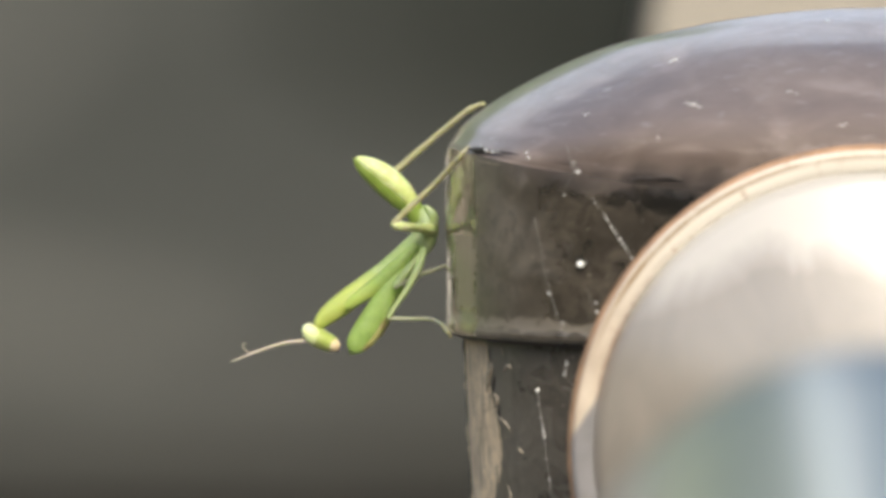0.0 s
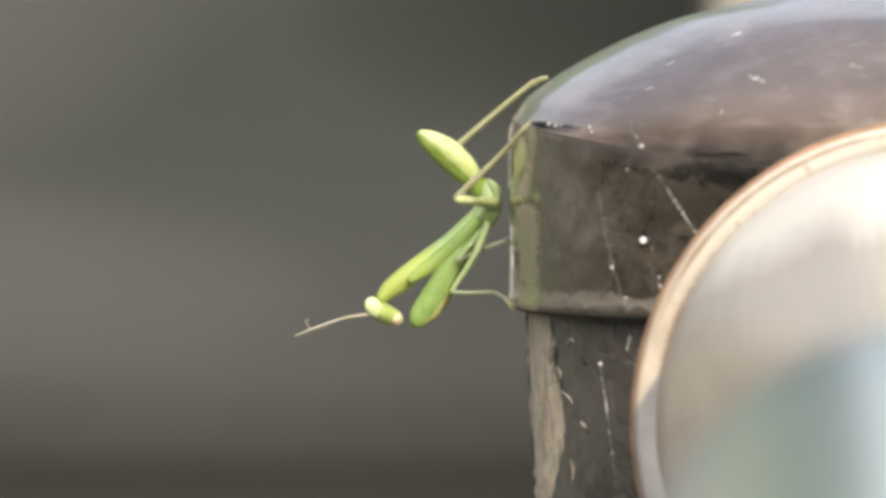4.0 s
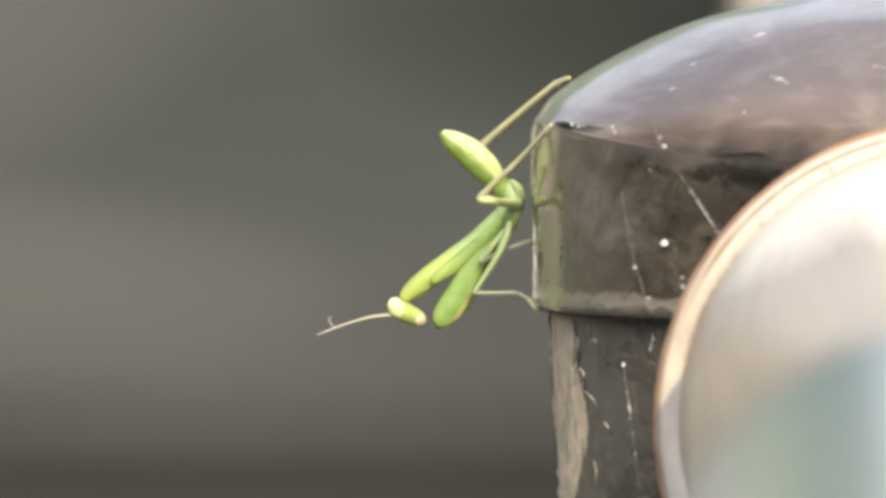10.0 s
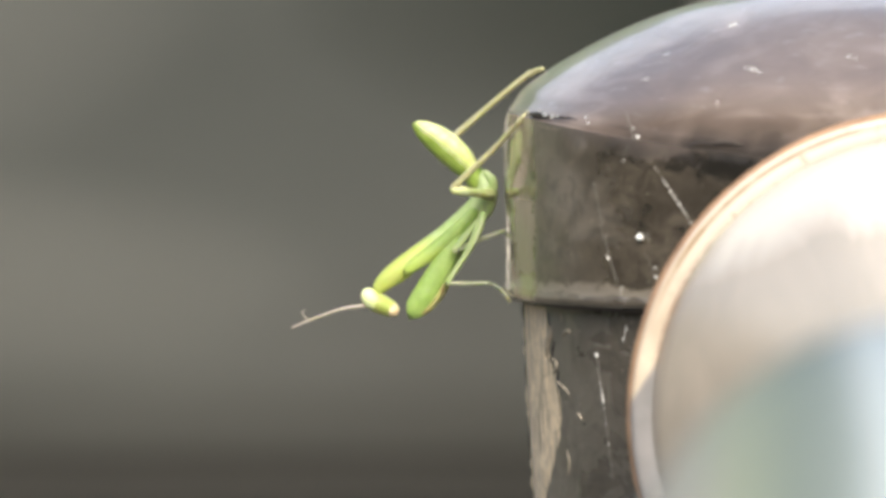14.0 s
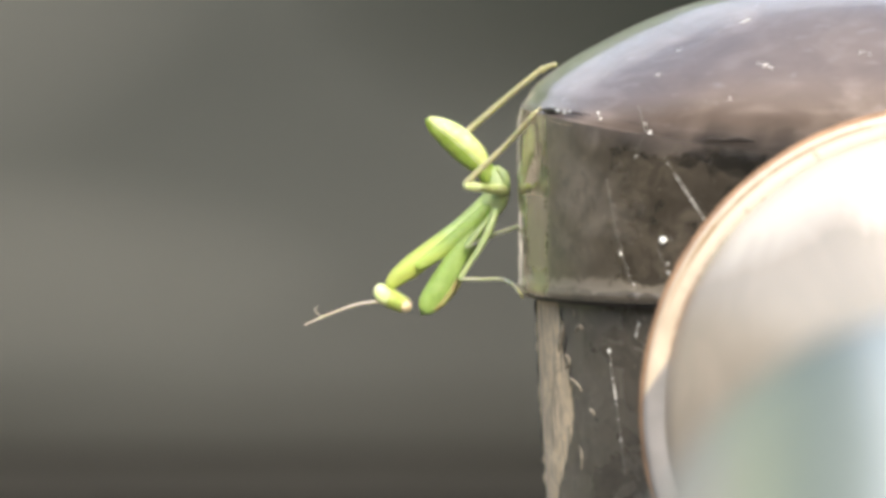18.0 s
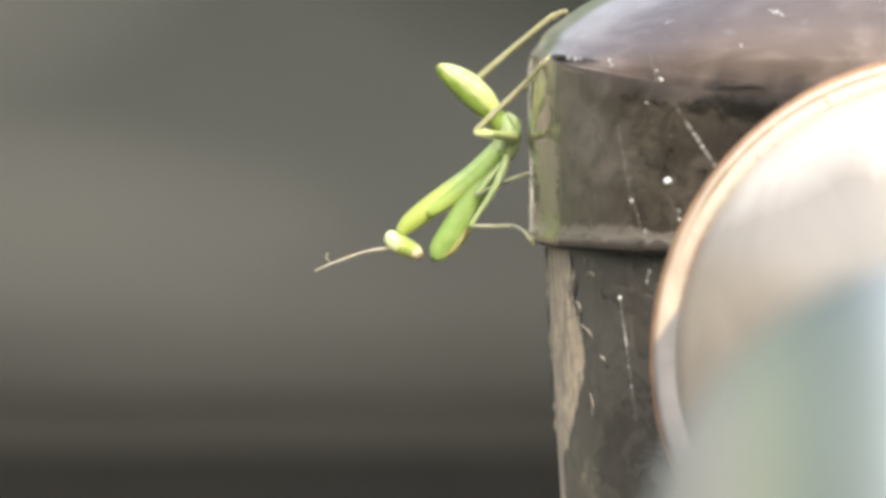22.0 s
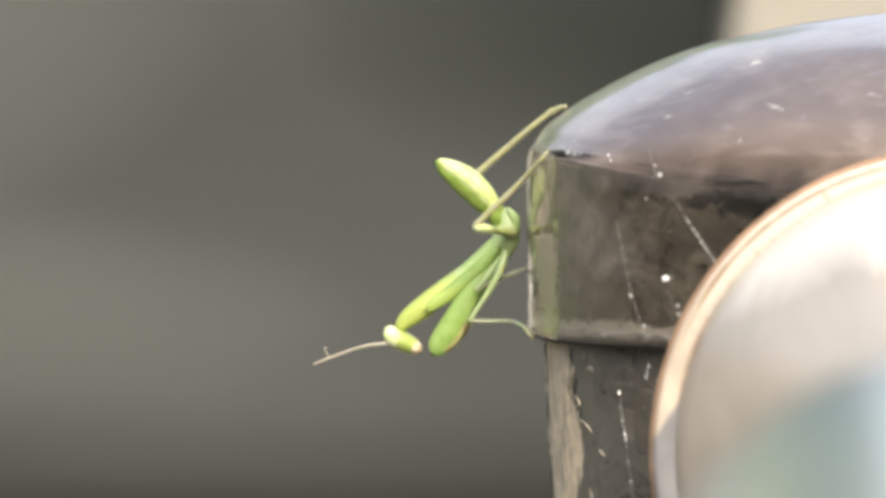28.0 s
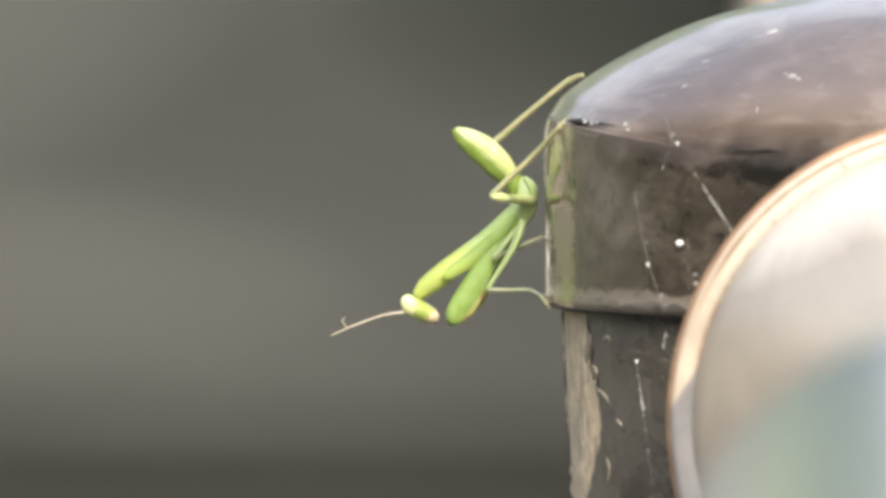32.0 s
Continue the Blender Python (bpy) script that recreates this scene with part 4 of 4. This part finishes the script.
    one = part("feeler", limb([(*root, 0.2), (-79.6, L - 1.4, -1.3, 0.15), (-83.0, L - 2.0, -2.3, 0.13), (-86.4, L - 2.4, -3.6, 0.09)], 8, 8, 1.0, root), GREYTAN, t, "thin tan feeler")
    one.matrix_basis = Matrix.Translation(Vector(root) * MM)
    root2 = (-76.6, L + 0.7, -1.0)
    two = part("feeler", limb([(*root2, 0.2), (-79.8, L + 1.6, -1.4, 0.14), (-83.2, L + 2.6, -2.5, 0.11), (-84.4, L + 3.0, -2.75, 0.07), (-85.1, L + 3.0, -1.8, 0.05), (-84.7, L + 3.0, -1.45, 0.04)], 8, 8, 1.0, root2), GREYTAN, t, "thin tan feeler with curled tip")
    two.matrix_basis = Matrix.Translation(Vector(root2) * MM)
    return one, two, root, root2


def chips(t):
    """Curled flakes of paint along the weathered strip, and a dent under the rim."""
    up = Matrix.Translation((0, 0, TOP))

    def curl(name, rows, mat, r, n=4):
        rows = [(*on_round(a, z, r + 0.05 * z if z < 0 else r, out * 0.7), w * 1.05) for a, z, out, w in rows]
        ob = part(name, limb(rows, n, 8, 0.8), mat, t)
        ob.matrix_basis = up

    for rows in (((-52.0, -4.3, 0.1, 0.12), (-52.2, -5.4, 0.35, 0.36), (-52.5, -6.8, 0.3, 0.34), (-52.7, -8.3, 0.05, 0.1)),
                 ((-50.5, -5.6, 0.05, 0.12), (-50.1, -4.9, 0.3, 0.26), (-49.7, -4.8, 0.25, 0.24), (-49.4, -5.3, 0.05, 0.1)),
                 ((-52.3, -8.7, 0.1, 0.1), (-51.6, -8.7, 0.35, 0.22), (-51.3, -9.6, 0.3, 0.2), (-51.7, -10.4, 0.2, 0.18), (-51.3, -11.2, 0.05, 0.1)),
                 ((-51.4, -11.3, 0.05, 0.1), (-50.6, -12.1, 0.2, 0.24), (-49.9, -12.8, 0.15, 0.22), (-49.4, -13.7, 0.02, 0.08)),
                 ((-48.6, -15.6, 0.05, 0.1), (-48.2, -16.1, 0.2, 0.24), (-47.7, -16.7, 0.05, 0.1)),
                 ((-52.9, -1.6, 0.05, 0.1), (-53.0, -2.8, 0.15, 0.14), (-52.7, -4.0, 0.02, 0.06)),
                 ((-50.9, -2.2, 0.05, 0.06), (-50.6, -3.0, 0.12, 0.12), (-50.8, -3.7, 0.02, 0.06)),
                 ((-50.0, -20.5, 0.05, 0.06), (-49.6, -22.0, 0.15, 0.14), (-49.7, -24.0, 0.02, 0.08))):
        curl("paint_flake", rows, FLAKE, 55.75)
    for rows in (((-51.6, -6.2, 0.0, 0.08), (-51.8, -7.4, 0.02, 0.16), (-52.1, -8.6, 0.0, 0.08)), ((-51.0, -10.2, 0.0, 0.06), (-51.2, -11.0, 0.02, 0.16), (-50.9, -11.6, 0.0, 0.08)),
                 ((-52.3, -2.2, 0.0, 0.06), (-52.4, -3.4, 0.02, 0.14), (-52.2, -4.4, 0.0, 0.06)), ((-47.9, -16.9, 0.0, 0.08), (-47.6, -17.2, 0.02, 0.14), (-47.4, -17.4, 0.0, 0.05))):
        curl("chip_edge", rows, SEAM, 55.85)
    rnd = random.Random(21)
    for i in range(9):
        z, a, h = -1.5 - 2.9 * i + rnd.uniform(-0.6, 0.6), -3.13 + rnd.uniform(-0.03, 0.05), rnd.uniform(0.7, 1.6)
        r = 55.85 + 0.055 * z
        ob = part("paint_flake", limb([((r + o) * math.cos(a + k), (r + o) * math.sin(a + k), z - h * q, w) for q, o, k, w in ((-1, 0, 0, 0.05), (-0.3, 0.12, 0.004, rnd.uniform(0.1, 0.24)), (0.4, 0.16, 0.008, 0.14), (1, 0, 0.01, 0.05))], 3, 8),
                  FLAKE if i % 3 else SEAM, t)
        ob.matrix_basis = up
    for a, z, w, h in ((-52.9, 23.9, 0.32, 0.26), (-52.0, 23.7, 0.26, 0.3), (-51.3, 23.75, 0.2, 0.16), (-53.6, 24.5, 0.3, 0.14)):
        ob = part("rim_chip", blob(*on_round(a, z, 58.3, 0.1), w, 0.1, h, 20, 10), RIM_CHIP, t)
        ob.matrix_basis = up
    curl("paint_ridge", ((-54.5, 23.0, 0, 0.07), (-53.3, 22.4, 0.02, 0.12), (-51.2, 22.0, 0.02, 0.1), (-48.6, 21.9, -0.06, 0.05)), FLAKE, 58.3)
    curl("paint_crack", ((-55.3, 24.2, -0.02, 0.1), (-55.2, 21.5, 0, 0.12), (-54.9, 18.0, 0, 0.1), (-54.8, 14.2, -0.06, 0.06)), CRACK, 58.2)
    curl("dent", ((-35.6, 18.9, -1.15, 0.05), (-34.2, 19.4, -0.85, 0.22), (-32.4, 20.1, -0.85, 0.3), (-30.6, 20.0, -0.85, 0.2), (-28.6, 20.2, -0.85, 0.24), (-26.6, 19.9, -1.15, 0.05)), CRACK, 58.2)


setting()
POST = lamp()
flecks(POST)
chips(POST)
globe()
silk()
DROP = dew()
FEELERS = mantis()


def motions():
    """The feelers sway a little; all else holds still."""
    one, two, r1, r2 = FEELERS
    sway = ((0, 0), (2, 0), (3.5, 0.5), (5.5, 0.5), (7, -1.5), (8, 0.8), (10, -0.8), (11, -0.6), (13, 1.2), (15, 1), (17.5, 1.8), (19, 3.4), (20, 2.8),
            (21, 0), (22, 1.6), (23, 1.6), (24, 0), (25.5, 1.9), (27.5, 0), (28, 0.2), (30, 0.8), (32, 2.1))
    curl = ((0, 0), (2, 0), (3.5, 2.5), (6, 2.5), (8, 1), (11, 0), (13, 1.5), (15, 2.5), (17.5, 3), (20, 3.6), (22, 3.2), (25.5, 3), (28, 1.5), (30, 2.5), (32, 3.5))
    swing = ((0, 0, -11), (0.3, -7, -9), (0.8, -18, -12), (1.2, -19, -14), (1.5, -16, -15), (2, -7, -7), (2.5, -3, -8), (3, -1, -10), (3.5, 0, -8), (5.5, -15, -8), (6, -23, -8), (6.5, 0, -3), (7, -13, -9), (7.2, 0, 0), (7.5, 5, 0), (8, -9, -8), (8.5, -6, -6), (9, 23, 10),
             (9.5, 16, 11), (10, -4, -3), (10.5, -13, -11), (11.5, -12, -9), (12.5, -8, -6), (13, -13, -3), (13.5, 11, 12), (14, 0, 3), (14.5, -13, -2), (15.5, -7, 2), (17.5, 0, 4),
             (18, 19, 16), (19, 13, 14), (20, 2, 8), (21, -10, -3), (21.5, -3, -1), (22, 8, 5), (23, -4, -2), (24, -3, 5), (24.5, -7, -1), (25, 2, 2), (25.5, -1, 3), (27.5, 6, 10), (30, 2, 5), (31, -7, -3), (32, 0, 2))
    spots = [(s, on_round(-40.3 + a * 0.075, 7.9 - b * 0.075, BAND_R, 0.6)) for s, a, b in swing]
    walk(DROP, [(s, pose(x * MM, y * MM, TOP + z * MM)) for s, (x, y, z) in spots])
    walk(one, [(s, pose(*(v * MM for v in r1), 0, -a, 0)) for s, a in sway])
    walk(two, [(s, pose(*(v * MM for v in r2), 0, -a, 0)) for s, a in curl])


motions()
